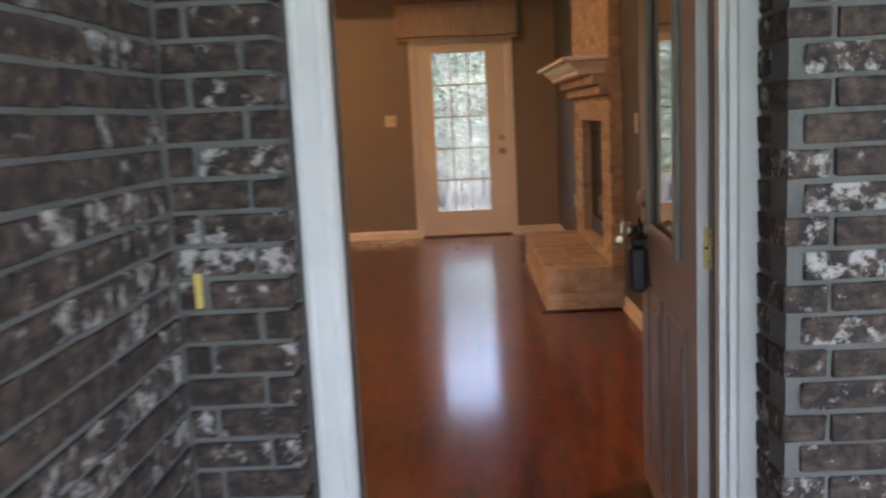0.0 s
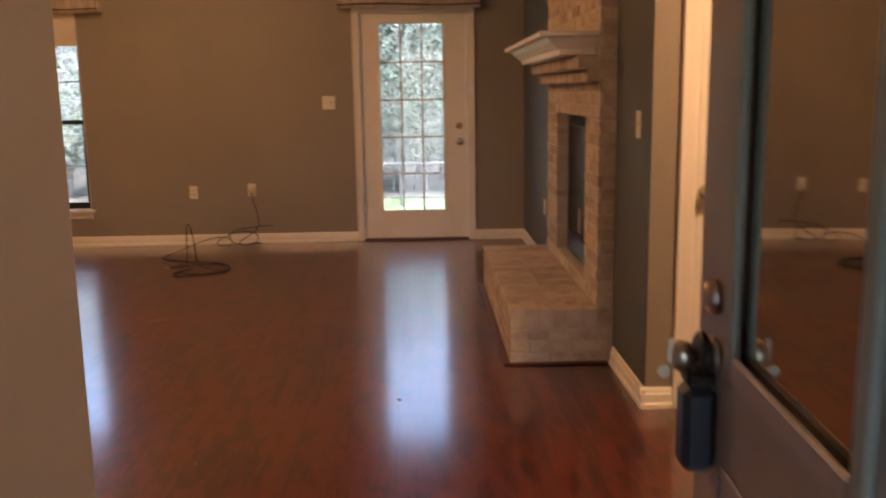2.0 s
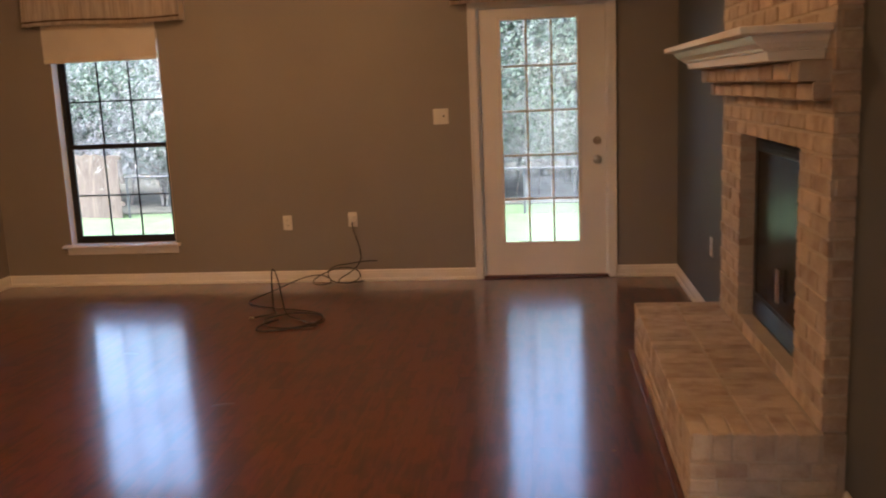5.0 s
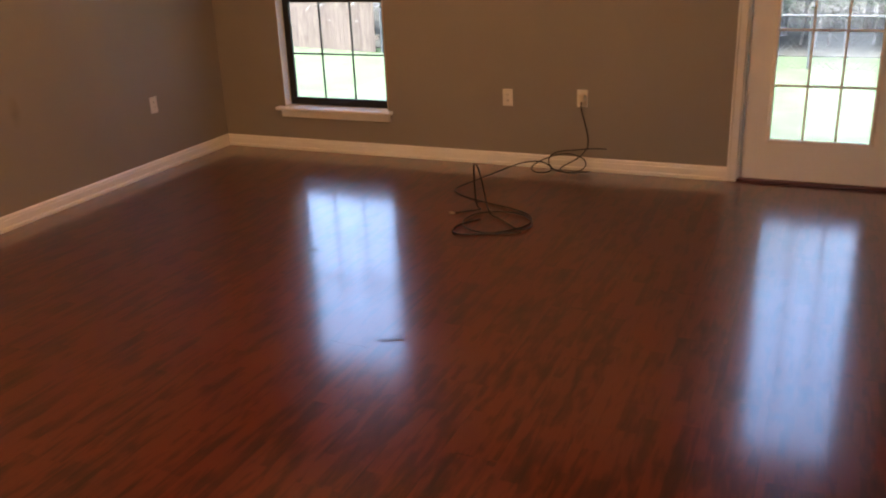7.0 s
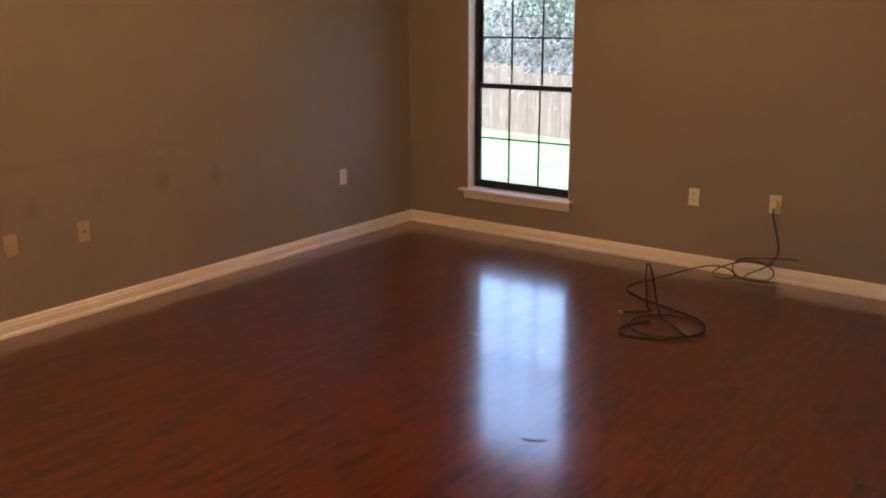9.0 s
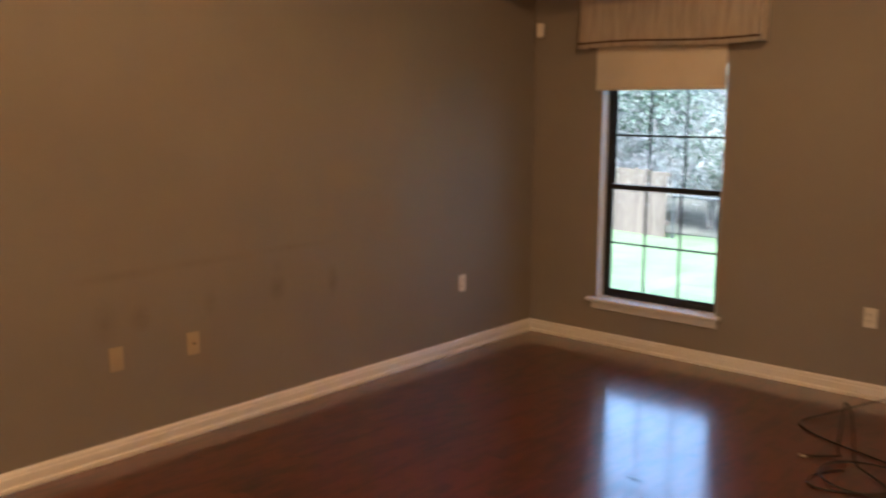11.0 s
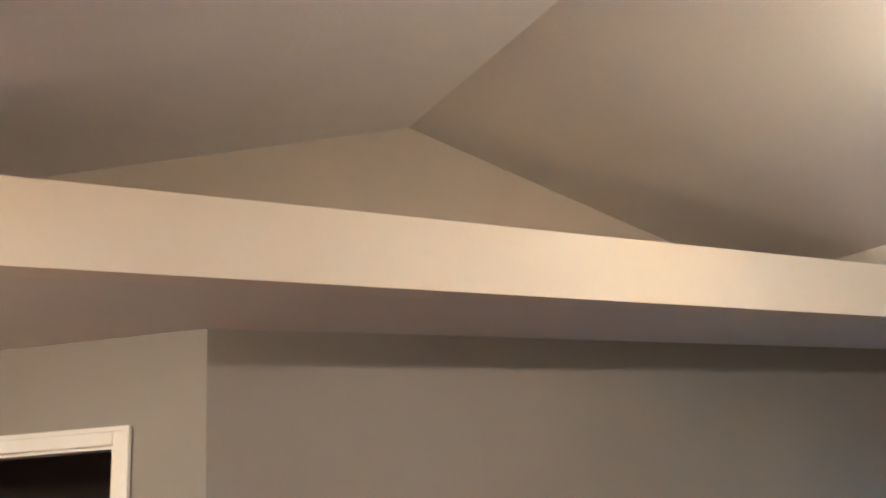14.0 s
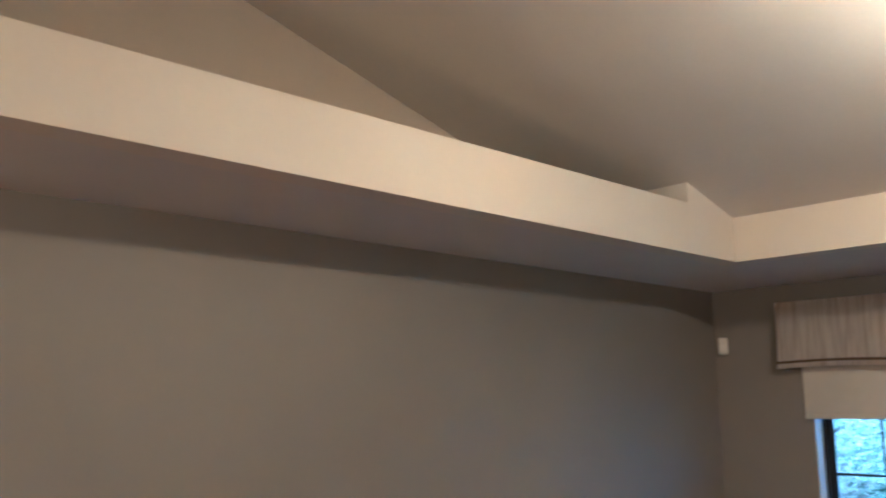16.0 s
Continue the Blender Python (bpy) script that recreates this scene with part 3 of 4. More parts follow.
def valance(x0, x1, y, z0, z1, label):
    """A fabric box valance with soft pleats and a ribbon near its hem."""
    v = thing("valance", (0, 0, 0), label, "window valance", "valances on the north wall")
    rng = random.Random(x0)
    bm = bmesh.new()
    n, rows = 60, 6
    grid = []
    for j in range(rows + 1):
        row = []
        for i in range(n + 1):
            x = x0 + (x1 - x0) * i / n
            f = j / rows
            sag = 0.008 * math.sin(math.pi * 2.0 * i / n) * (1 - f)
            z = z0 + (z1 - z0) * f + sag
            yy = y - 0.008 * (1 - f) * (1 + math.sin(i * 1.15 + 2 * math.sin(i * 0.21))) - 0.012 * (1 - f)
            row.append(bm.verts.new((x + (0.5 - i / n) * 0.03 * f, yy, z)))
        grid.append(row)
    for j in range(rows):
        for i in range(n):
            bm.faces.new((grid[j][i], grid[j][i + 1], grid[j + 1][i + 1], grid[j + 1][i]))
    bmesh.ops.solidify(bm, geom=bm.faces[:], thickness=0.006)
    part("front_cloth", bm, M_FABRIC, v, smooth=True)
    for a in (x0, x1 - 0.006):
        bm = bmesh.new()
        box(bm, a, y, z0 + 0.004, a + 0.006, YN - 0.002, z1, 0.001)
        part("side_cloth", bm, M_FABRIC, v)
    bm = bmesh.new()
    box(bm, x0, y, z1 - 0.02, x1, YN - 0.002, z1 - 0.002)
    part("top_board", bm, M_FABRIC, v)
    bm = bmesh.new()
    rb = []
    for i in range(n + 1):
        x = x0 + (x1 - x0) * i / n
        f = 0.09
        yy = y - 0.008 * (1 - f) * (1 + math.sin(i * 1.15 + 2 * math.sin(i * 0.21))) - 0.012 - 0.0045
        zz = z0 + 0.026 + 0.008 * math.sin(math.pi * 2.0 * i / n)
        rb.append((bm.verts.new((x, yy, zz)), bm.verts.new((x, yy - 0.0005, zz + 0.014))))
    for a, b in zip(rb, rb[1:]):
        bm.faces.new((a[0], b[0], b[1], a[1]))
    bmesh.ops.solidify(bm, geom=bm.faces[:], thickness=0.003)
    part("ribbon", bm, M_BAND, v, "brown ribbon")


valance(-3.76, -2.50, 8.895, 2.055, 2.43, "oatmeal linen valance with a brown ribbon above the window")
valance(-0.45, 0.79, 8.895, 2.055, 2.43, "oatmeal linen valance with a brown ribbon above the glazed door")


# ---- doors ----
def casing(parent, bm, x0, x1, ztop, y, w=0.062, t=0.016):
    """Two legs and a head of moulded casing on a wall that faces -y; opening x0 to x1."""
    def leg(a, b, z0, z1):
        box(bm, a, y - t, z0, b, y, z1, 0.003)
    leg(x0 - w, x0, 0, ztop + w)
    leg(x1, x1 + w, 0, ztop + w)
    leg(x0, x1, ztop, ztop + w)
    box(bm, x0 - w, y - t - 0.006, 0, x0 - w + 0.016, y - t, ztop + w, 0.002)
    box(bm, x1 + w - 0.016, y - t - 0.006, 0, x1 + w, y - t, ztop + w, 0.002)
    box(bm, x0 - w + 0.016, y - t - 0.006, ztop + w - 0.016, x1 + w - 0.016, y - t, ztop + w, 0.002)


def back_door():
    d = thing("door_1", (0, 0, 0), "white glazed back door with fifteen panes, closed", "door", kind="structure")
    x0, x1, zt = -0.262, 0.667, 2.025
    gx0, gx1, gz0, gz1 = -0.098, 0.460, 0.278, 1.935
    y0, y1 = 9.02, 9.065
    bm = bmesh.new()
    for a in ((x0, 0.02, gx0 - 0.02, zt), (gx1 + 0.02, 0.02, x1, zt), (gx0 - 0.02, 0.02, gx1 + 0.02, gz0 - 0.02), (gx0 - 0.02, gz1 + 0.02, gx1 + 0.02, zt)):
        box(bm, a[0], y0, a[1], a[2], y1, a[3])
    part("slab", bm, M_WHITE, d, "white steel door slab")
    bm = bmesh.new()
    f = 0.022
    for a in ((gx0 - f, gz0 - f, gx0, gz1 + f), (gx1, gz0 - f, gx1 + f, gz1 + f), (gx0, gz0 - f, gx1, gz0), (gx0, gz1, gx1, gz1 + f)):
        box(bm, a[0], y0 - 0.008, a[1], a[2], y0 + 0.02, a[3], 0.004)
    part("glazing_frame", bm, M_WHITE, d)
    for i in (1, 2):
        x = gx0 + (gx1 - gx0) * i / 3
        bm = bmesh.new()
        box(bm, x - 0.007, y0 + 0.004, gz0, x + 0.007, y0 + 0.016, gz1, 0.002)
        part("muntin", bm, M_WHITE, d)
    for i in range(1, 5):
        z = gz0 + (gz1 - gz0) * i / 5
        bm = bmesh.new()
        box(bm, gx0, y0 + 0.003, z - 0.007, gx1, y0 + 0.015, z + 0.007, 0.002)
        part("muntin", bm, M_WHITE, d)
    bm = bmesh.new()
    box(bm, gx0 - 0.01, y0 + 0.022, gz0 - 0.01, gx1 + 0.01, y0 + 0.026, gz1 + 0.01)
    g = part("pane", bm, M_GLASS, d)
    g.visible_shadow = False
    bm = bmesh.new()
    box(bm, BDOOR[0], YN, 0, x0 - 0.003, 9.12, 2.045)
    box(bm, x1 + 0.003, YN, 0, BDOOR[1], 9.12, 2.045)
    box(bm, x0 - 0.003, YN, zt + 0.003, x1 + 0.003, 9.12, 2.045)
    part("jamb", bm, M_WHITE, d)
    bm = bmesh.new()
    box(bm, BDOOR[0], 8.985, 0.0, BDOOR[1], 9.15, 0.018, 0.004)
    part("threshold", bm, M_QROUND, d, "dark wooden threshold")
    bm = bmesh.new()
    casing(d, bm, BDOOR[0] + 0.01, BDOOR[1] - 0.01, 2.035, YN)
    part("casing", bm, M_WHITE, d, "white moulded casing")
    for nm, z, prof in (("deadbolt", 1.035, [(0.030, 0), (0.030, -0.008), (0.022, -0.014), (0.016, -0.024)]),
                        ("knob", 0.895, [(0.032, 0), (0.032, -0.006), (0.012, -0.012), (0.012, -0.034), (0.024, -0.042), (0.029, -0.055), (0.022, -0.068), (0.008, -0.071)])):
        bm = bmesh.new()
        lathe(bm, prof, (0.602, y0, z), "y", 20)
        part(nm, bm, M_NICKEL, d, "satin nickel " + nm, smooth=True)


back_door()


def closet_door():
    d = thing("door_2", (0, 0, 0), "flat painted closet door with a satin nickel knob, closed", "door", kind="structure")
    bm = bmesh.new()
    box(bm, 1.386, YC + 0.012, 0.02, 2.152, YC + 0.047, 2.032, 0.002)
    part("slab", bm, M_WHITE, d)
    bm = bmesh.new()
    box(bm, 1.366, YC + 0.002, 0, 1.382, YC + 0.098, 2.045)
    box(bm, 2.156, YC + 0.002, 0, 2.172, YC + 0.098, 2.045)
    box(bm, 1.382, YC + 0.002, 2.036, 2.156, YC + 0.098, 2.05)
    part("jamb", bm, M_WHITE, d)
    bm = bmesh.new()
    casing(d, bm, 1.366, 2.164, 2.04, YC)
    part("casing", bm, M_WHITE, d, "white moulded casing")
    bm = bmesh.new()
    lathe(bm, [(0.031, 0), (0.031, -0.006), (0.012, -0.012), (0.012, -0.032), (0.025, -0.040), (0.029, -0.052), (0.022, -0.064), (0.008, -0.067)], (1.422, YC + 0.012, 0.920), "y", 24)
    part("knob", bm, M_NICKEL, d, "satin nickel door knob", smooth=True)


closet_door()


def diagonal_door():
    d = thing("door_3", (0, 0, 0), "white cased doorway into an unlit room", "doorway", kind="structure")
    bm = bmesh.new()
    w = 0.063
    a, b, z = 0.338, 1.16, 2.167
    for x0, x1, z0, z1 in ((a - w, a, 0, z + w), (b, b + w, 0, z + w), (a, b, z, z + w)):
        box(bm, x0, 0.0, z0, x1, 0.016, z1, 0.003)
    box(bm, a - w, 0.016, 0, a - w + 0.018, 0.022, z + w, 0.002)
    box(bm, a - w + 0.018, 0.016, z + w - 0.018, b + w, 0.022, z + w, 0.002)
    ob = part("casing", bm, M_WHITE, d, "white moulded casing")
    ob.matrix_world = DM
    bm = bmesh.new()
    box(bm, a, -0.12, 0, a + 0.012, 0.0, z)
    box(bm, b - 0.012, -0.12, 0, b, 0.0, z)
    box(bm, a + 0.012, -0.12, z - 0.012, b - 0.012, 0.0, z)
    ob = part("jamb", bm, M_WHITE, d)
    ob.matrix_world = DM


diagonal_door()


def front_door():
    """The entrance door stands open against the hall side."""
    f = thing("door_frame", (0, 0, 0), "white painted front door frame with brick moulding", "door frame", kind="structure")
    for name, xa, xb, s in (("jamb", DX0 - 0.055, DX0 - 0.026, 1), ("jamb", DX1, DX1 + 0.03, -1)):
        bm = bmesh.new()
        box(bm, xa, 1.52, 0, xb, 1.583, 2.09)
        xi = DX0 if s > 0 else DX1
        box(bm, xi - 0.026 if s > 0 else xi - 0.012, 1.52, 0, xi if s > 0 else xi, 1.555, 2.06)
        part(name, bm, M_OUTTRIM, f)
        part("weatherstrip", bm_box(xi - 0.005 if s < 0 else xi, 1.583, 0.004, xi if s < 0 else xi + 0.005, 1.589, 2.06), M_SLOT, f, "dark rubber weatherstrip")
        part("rabbet", bm_box(min(xi, xa if s > 0 else xb), 1.589, 0, max(xi, xa if s > 0 else xb), YF, 2.06), M_RABBET, f, "brown painted inner rabbet of the jamb")
    for z in (0.155, 0.955, 1.785):
        bm = bmesh.new()
        box(bm, DX1 - 0.0025, 1.612, z - 0.047, DX1 - 0.0005, YF - 0.003, z + 0.047, 0.0006)
        h = part("hinge_leaf", bm, M_BRASS, f, "worn brass hinge leaf with specks of paint")
        for yy, dz in ((1.625, 0.03), (1.640, 0.0), (1.625, -0.03)):
            bm = bmesh.new()
            lathe(bm, [(0.004, DX1 - 0.0035), (0.0025, DX1 - 0.0045)], (0, yy, z + dz), "x", 8)
            part("screw", bm, M_BLACK, h)
    bm = bmesh.new()
    box(bm, DX0, 1.52, 2.06, DX1, YF, 2.09)
    part("head_jamb", bm, M_OUTTRIM, f)
    for xa, xb in ((DX0 - 0.078, DX0 - 0.006), (DX1 + 0.004, DX1 + 0.078)):
        inner = xb if xa < 0.3 else xa
        s = -1 if xa < 0.3 else 1
        bm = bmesh.new()
        prof = [(inner, 1.52), (inner, 1.50), (inner + s * 0.014, 1.497), (inner + s * 0.018, 1.488), (inner + s * 0.055, 1.485), (inner + s * 0.06, 1.478), (inner + s * 0.072, 1.478), (inner + s * 0.072, 1.52)]
        prism(bm, prof, "z", 0, 2.14)
        part("brick_moulding", bm, M_OUTTRIM, f)
    bm = bmesh.new()
    box(bm, DX0 - 0.006, 1.49, 2.065, DX1 + 0.004, 1.52, 2.14)
    part("brick_moulding", bm, M_OUTTRIM, f)
    bm = bmesh.new()
    box(bm, DX0, 1.36, -0.03, DX1, YF, 0.004, 0.004)
    part("threshold", bm, M_BLACK, f, "dark metal threshold")

    # interior casing
    bm = bmesh.new()
    for x0, x1, z0, z1 in ((DX0 - 0.11, DX0 - 0.045, 0, 2.15), (DX1 + 0.02, DX1 + 0.085, 0, 2.15), (DX0 - 0.02, DX1 + 0.02, 2.085, 2.15)):
        box(bm, x0, YF, z0, x1, YF + 0.016, z1, 0.003)
    part("interior_casing", bm, M_WHITE, f)

    d = thing("front_door", (0.728, 1.575, 0), "gray brown front door with a glazed upper half and lower panels, standing open", "door")
    th, wd = 0.042, 0.915
    # local x runs from the hinge to the latch, local y is the outer face's side
    lx0, lx1, lz0, lz1 = 0.205, 0.700, 0.900, 1.93
    bm = bmesh.new()
    for a in ((0.001, 0.02, lx0, 2.04), (lx1, 0.02, wd, 2.04), (lx0, 0.02, lx1, lz0), (lx0, lz1, lx1, 2.04)):
        box(bm, a[0], 0, a[1], a[2], th, a[3])
    part("slab", bm, M_DOORPAINT, d)
    bm = bmesh.new()
    box(bm, -0.0015, 0.001, 0.02, 0.001, th - 0.001, 2.04)
    part("hinge_edge", bm, M_OUTTRIM, d, "white painted hinge edge")
    for side, yy0, yy1 in (("outer", th, th + 0.014), ("inner", -0.014, 0)):
        w = 0.04
        for a in ((lx0 - 0.01, lz0 - 0.01, lx0 + w - 0.01, lz1 + 0.01), (lx1 - w + 0.01, lz0 - 0.01, lx1 + 0.01, lz1 + 0.01), (lx0 + w - 0.01, lz0 - 0.01, lx1 - w + 0.01, lz0 + w - 0.01), (lx0 + w - 0.01, lz1 - w + 0.01, lx1 - w + 0.01, lz1 + 0.01)):
            bm = bm_box(a[0], yy0, a[1], a[2], yy1, a[3], 0.005)
            low = a[3] < 1.2
            part("moulding", bm, M_DOORPAINT if low else M_LITEFRAME, d, "brown moulding below the glass" if low else "gray green moulding beside the glass")
    bm = bmesh.new()
    box(bm, lx0 + 0.01, th - 0.012, lz0 + 0.01, lx1 - 0.01, th - 0.006, lz1 - 0.01)
    part("pane", bm, M_DOORGLASS, d, "reflective coated glass")
    for px0, px1 in ((0.13, 0.40), (0.49, 0.76)):
        for z0, z1 in ((0.13, 0.725),):
            bm = bmesh.new()
            e = 0.02
            for a in ((px0, z0, px0 + e, z1), (px1 - e, z0, px1, z1), (px0 + e, z0, px1 - e, z0 + e), (px0 + e, z1 - e, px1 - e, z1)):
                box(bm, a[0], th, a[1], a[2], th + 0.006, a[3], 0.0028)
            box(bm, px0 + 0.055, th, z0 + 0.055, px1 - 0.055, th + 0.005, z1 - 0.055, 0.004)
            part("panel", bm, M_DOORPAINT, d)
    kx = 0.803
    bm = bmesh.new()
    lathe(bm, [(0.030, 0), (0.030, 0.010), (0.024, 0.020), (0.014, 0.026)], (kx, th, 0.995), "y", 20)
    part("deadbolt", bm, M_NICKEL, d, "worn nickel deadbolt", smooth=True)
    bm = bmesh.new()
    lathe(bm, [(0.032, 0), (0.032, 0.008), (0.012, 0.014), (0.012, 0.036), (0.026, 0.046), (0.028, 0.062), (0.020, 0.072), (0.006, 0.074)], (kx, th, 0.892), "y", 20)
    part("knob", bm, M_NICKEL, d, "worn nickel door knob", smooth=True)
    for z in (0.155, 0.955, 1.785):
        bm = bmesh.new()
        box(bm, -0.0045, 0.0, z - 0.047, -0.0015, 0.027, z + 0.047, 0.001)
        for i in range(3):
            lathe(bm, [(0.006, z - 0.047 + i * 0.032), (0.006, z - 0.047 + i * 0.032 + 0.030)], (-0.006, 0.0, 0), "z", 10)
        h = part("hinge", bm, M_BRASS, d, "brass hinge flecked with paint")
        for dx, dz in ((0.016, 0.03), (0.026, 0.0), (0.016, -0.03)):
            bm = bmesh.new()
            lathe(bm, [(0.004, -0.0062), (0.0025, -0.0072)], (0, dx - 0.004, z + dz), "x", 8)
            part("screw", bm, M_BLACK, h)
    d.matrix_world = Matrix.Translation((0.743, 1.645, 0)) @ Matrix.Rotation(radians(86.4), 4, "Z")

    # key safe hanging from the knob
    k = thing("key_lockbox", (0, 0, 0), "black lockbox with keys hanging on the front door knob", "lockbox")
    bm = bmesh.new()
    box(bm, -0.034, -0.022, -0.200, 0.034, 0.034, -0.050, 0.012)
    part("body", bm, M_NAVY, k, "dark vinyl covered lockbox body")
    bm = bmesh.new()
    box(bm, -0.028, -0.018, -0.050, 0.028, 0.028, -0.022, 0.006)
    part("cap", bm, M_BLACK, k)
    bm = bmesh.new()
    lathe(bm, [(0.036, -0.008), (0.042, -0.004), (0.042, 0.004), (0.036, 0.008)], (0, 0, 0), "y", 20)
    part("shackle", bm, M_BLACK, k)
    bm = bmesh.new()
    lathe(bm, [(0.011, -0.002), (0.011, 0.002)], (0, 0.062, -0.028), "x", 14)
    box(bm, -0.002, 0.048, -0.010, 0.002, 0.056, 0.03)
    part("key", bm, M_NICKEL, k, "small metal key")
    km = d.matrix_world @ Matrix.Translation((kx, th + 0.024, 0.892))
    k.matrix_world = km


front_door()


# ---- fireplace ----
BX, BY0, BY1 = 1.105, 5.22, 6.95      # breast
HX, HY0, HY1, HZ = 0.676, 5.205, 7.055, 0.281


def fireplace():
    f = thing("fireplace", (0, 0, 0), "whitewashed brick fireplace with a raised hearth and a dark metal firebox", "fireplace")
    oy0, oy1, oz0, oz1 = 5.575, 6.53, 0.345, 1.225
    j = 0.004
    for y0, y1, z0, z1 in ((BY0 + j, oy0, HZ, ZS), (oy1, BY1 - j, HZ, ZS), (oy0, oy1, HZ, oz0), (oy0, oy1, oz1, ZS)):
        bm = bm_box(BX + j, y0, z0, XE - 0.001, y1, z1)
        part("breast_core", bm, M_WASHJ, f, "pale mortar behind the bricks")
    bm = bmesh.new()
    box(bm, HX + j, HY0 + j, 0.0, XE - 0.001, HY1 - j, HZ - j)
    part("hearth_core", bm, M_WASHJ, f)
    # firebox: dark metal front, set back in the opening
    fx = BX + 0.072
    bm = bmesh.new()
    for y0, y1, z0, z1 in ((oy0, oy1, oz1 - 0.10, oz1), (oy0, oy1, oz0, oz0 + 0.12), (oy0, oy0 + 0.05, oz0 + 0.12, oz1 - 0.10), (oy1 - 0.05, oy1, oz0 + 0.12, oz1 - 0.10)):
        box(bm, fx, y0, z0, fx + 0.006, y1, z1, 0.001)
    part("firebox_front", bm, M_BLACK, f, "black metal firebox front")
    bm = bmesh.new()
    box(bm, fx + 0.003, oy0 + 0.05, oz0 + 0.12, fx + 0.005, oy1 - 0.05, oz1 - 0.10)
    part("firebox_glass", bm, M_FIREGLASS, f, "smoked glass firebox doors")
    for z0 in (oz1 - 0.088, oz0 + 0.016):
        for i in range(5):
            bm = bmesh.new()
            z = z0 + i * 0.017 + (0.008 if z0 < 1 else 0)
            prism(bm, [(fx - 0.010, z), (fx - 0.007, z), (fx + 0.001, z + 0.011), (fx - 0.002, z + 0.011)], "y", oy0 + 0.04, oy1 - 0.04)
            part("louvre", bm, M_BLACK, f)
    bm = bmesh.new()
    for y in (6.03, 6.06):
        lathe(bm, [(0.005, 0.52), (0.005, 0.66)], (fx - 0.014, y, 0), "z", 8)
    part("door_handle", bm, M_NICKEL, f)
    # mantel shelf
    m = thing("mantel_shelf", (0, 0, 0), "white painted wooden mantel shelf with stepped moulding", "mantel")
    def rings(levels):
        """Stacked oblongs against the breast: (front, height), mitred back at both ends."""
        bm = bmesh.new()
        loops = []
        for x, z in levels:
            d = (x - 0.822) * 0.75
            loops.append([bm.verts.new(c) for c in ((BX - 0.004, 5.225 + d, z), (x, 5.225 + d, z), (x, 6.985 - d, z), (BX - 0.004, 6.985 - d, z))])
        for a, b in zip(loops, loops[1:]):
            for k in range(4):
                bm.faces.new((a[k], a[(k + 1) % 4], b[(k + 1) % 4], b[k]))
        bm.faces.new(loops[0][::-1])
        bm.faces.new(loops[-1])
        bmesh.ops.recalc_face_normals(bm, faces=bm.faces)
        return bm
    part("moulding", rings([(0.935, 1.502), (0.928, 1.505), (0.922, 1.533), (0.908, 1.537), (0.905, 1.543), (0.880, 1.560), (0.866, 1.577), (0.862, 1.583), (0.848, 1.587)]), M_WHITE, m)
    part("shelf", rings([(0.826, 1.587), (0.822, 1.590), (0.822, 1.609), (0.825, 1.612)]), M_WHITE, m)
    # trim along the hearth's foot
    q = thing("hearth_trim", (0, 0, 0), "dark red floor trim along the foot of the hearth", "trim", kind="structure")
    bm = bmesh.new()
    box(bm, HX - 0.030, HY0 - 0.024, 0.001, HX - 0.001, HY1, 0.014, 0.004)
    box(bm, HX - 0.001, HY0 - 0.024, 0.001, XE - 0.03, HY0 - 0.001, 0.014, 0.004)
    part("strip", bm, M_QROUND, q)
    return f, (oy0, oy1, oz0, oz1)


FIREPLACE, OPENING = fireplace()


# ---- small fittings ----
def plate(name, m, label, category, kind_, colour=M_PLATE, w=0.072, h=0.116):
    """Wall plate in its own x-z plane, facing local -y."""
    p = thing(name, (0, 0, 0), label, category, "plates on the walls")
    bm = bmesh.new()
    box(bm, -w / 2, -0.006, -h / 2, w / 2, -0.0005, h / 2, 0.003)
    part("plate", bm, colour, p)
    if kind_ == "outlet":
        for z in (-0.02, 0.02):
            bm = bmesh.new()
            box(bm, -0.017, -0.0085, z - 0.014, 0.017, -0.006, z + 0.014, 0.002)
            r = part("receptacle", bm, colour, p)
            bm = bmesh.new()
            for x in (-0.007, 0.007):
                box(bm, x - 0.0014, -0.0092, z - 0.002, x + 0.0014, -0.0084, z + 0.007)
            box(bm, -0.002, -0.0092, z - 0.009, 0.002, -0.0084, z - 0.005)
            part("slot", bm, M_SLOT, r)
    elif kind_ == "switch":
        for x in ((-0.023, 0.023) if w > 0.1 else (0,)):
            bm = bmesh.new()
            box(bm, x - 0.005, -0.016, -0.004, x + 0.005, -0.006, 0.009, 0.001)
            part("toggle", bm, M_SLOT if w > 0.1 and x > 0 else colour, p)
    elif kind_ == "jack":
        bm = bmesh.new()
        lathe(bm, [(0.006, -0.006), (0.005, -0.014)], (0, 0, 0), "y", 10)
        part("jack", bm, M_SLOT, p)
    p.matrix_world = m


plate("outlet", pose(-1.808, YN, 0.476), "white wall outlet above the baseboard", "outlet", "outlet")
plate("outlet", pose(-1.285, YN, 0.490), "white wall outlet with a cable plugged in", "outlet", "outlet")
plate("light_switch", pose(-0.561, YN, 1.257), "white double light switch beside the back door", "light switch", "switch", w=0.116, h=0.118)


def west(y, z):
    return Matrix.Translation((XW, y, z)) @ Matrix.Rotation(radians(90), 4, "Z")


def east(y, z):
    return Matrix.Translation((XE, y, z)) @ Matrix.Rotation(radians(-90), 4, "Z")


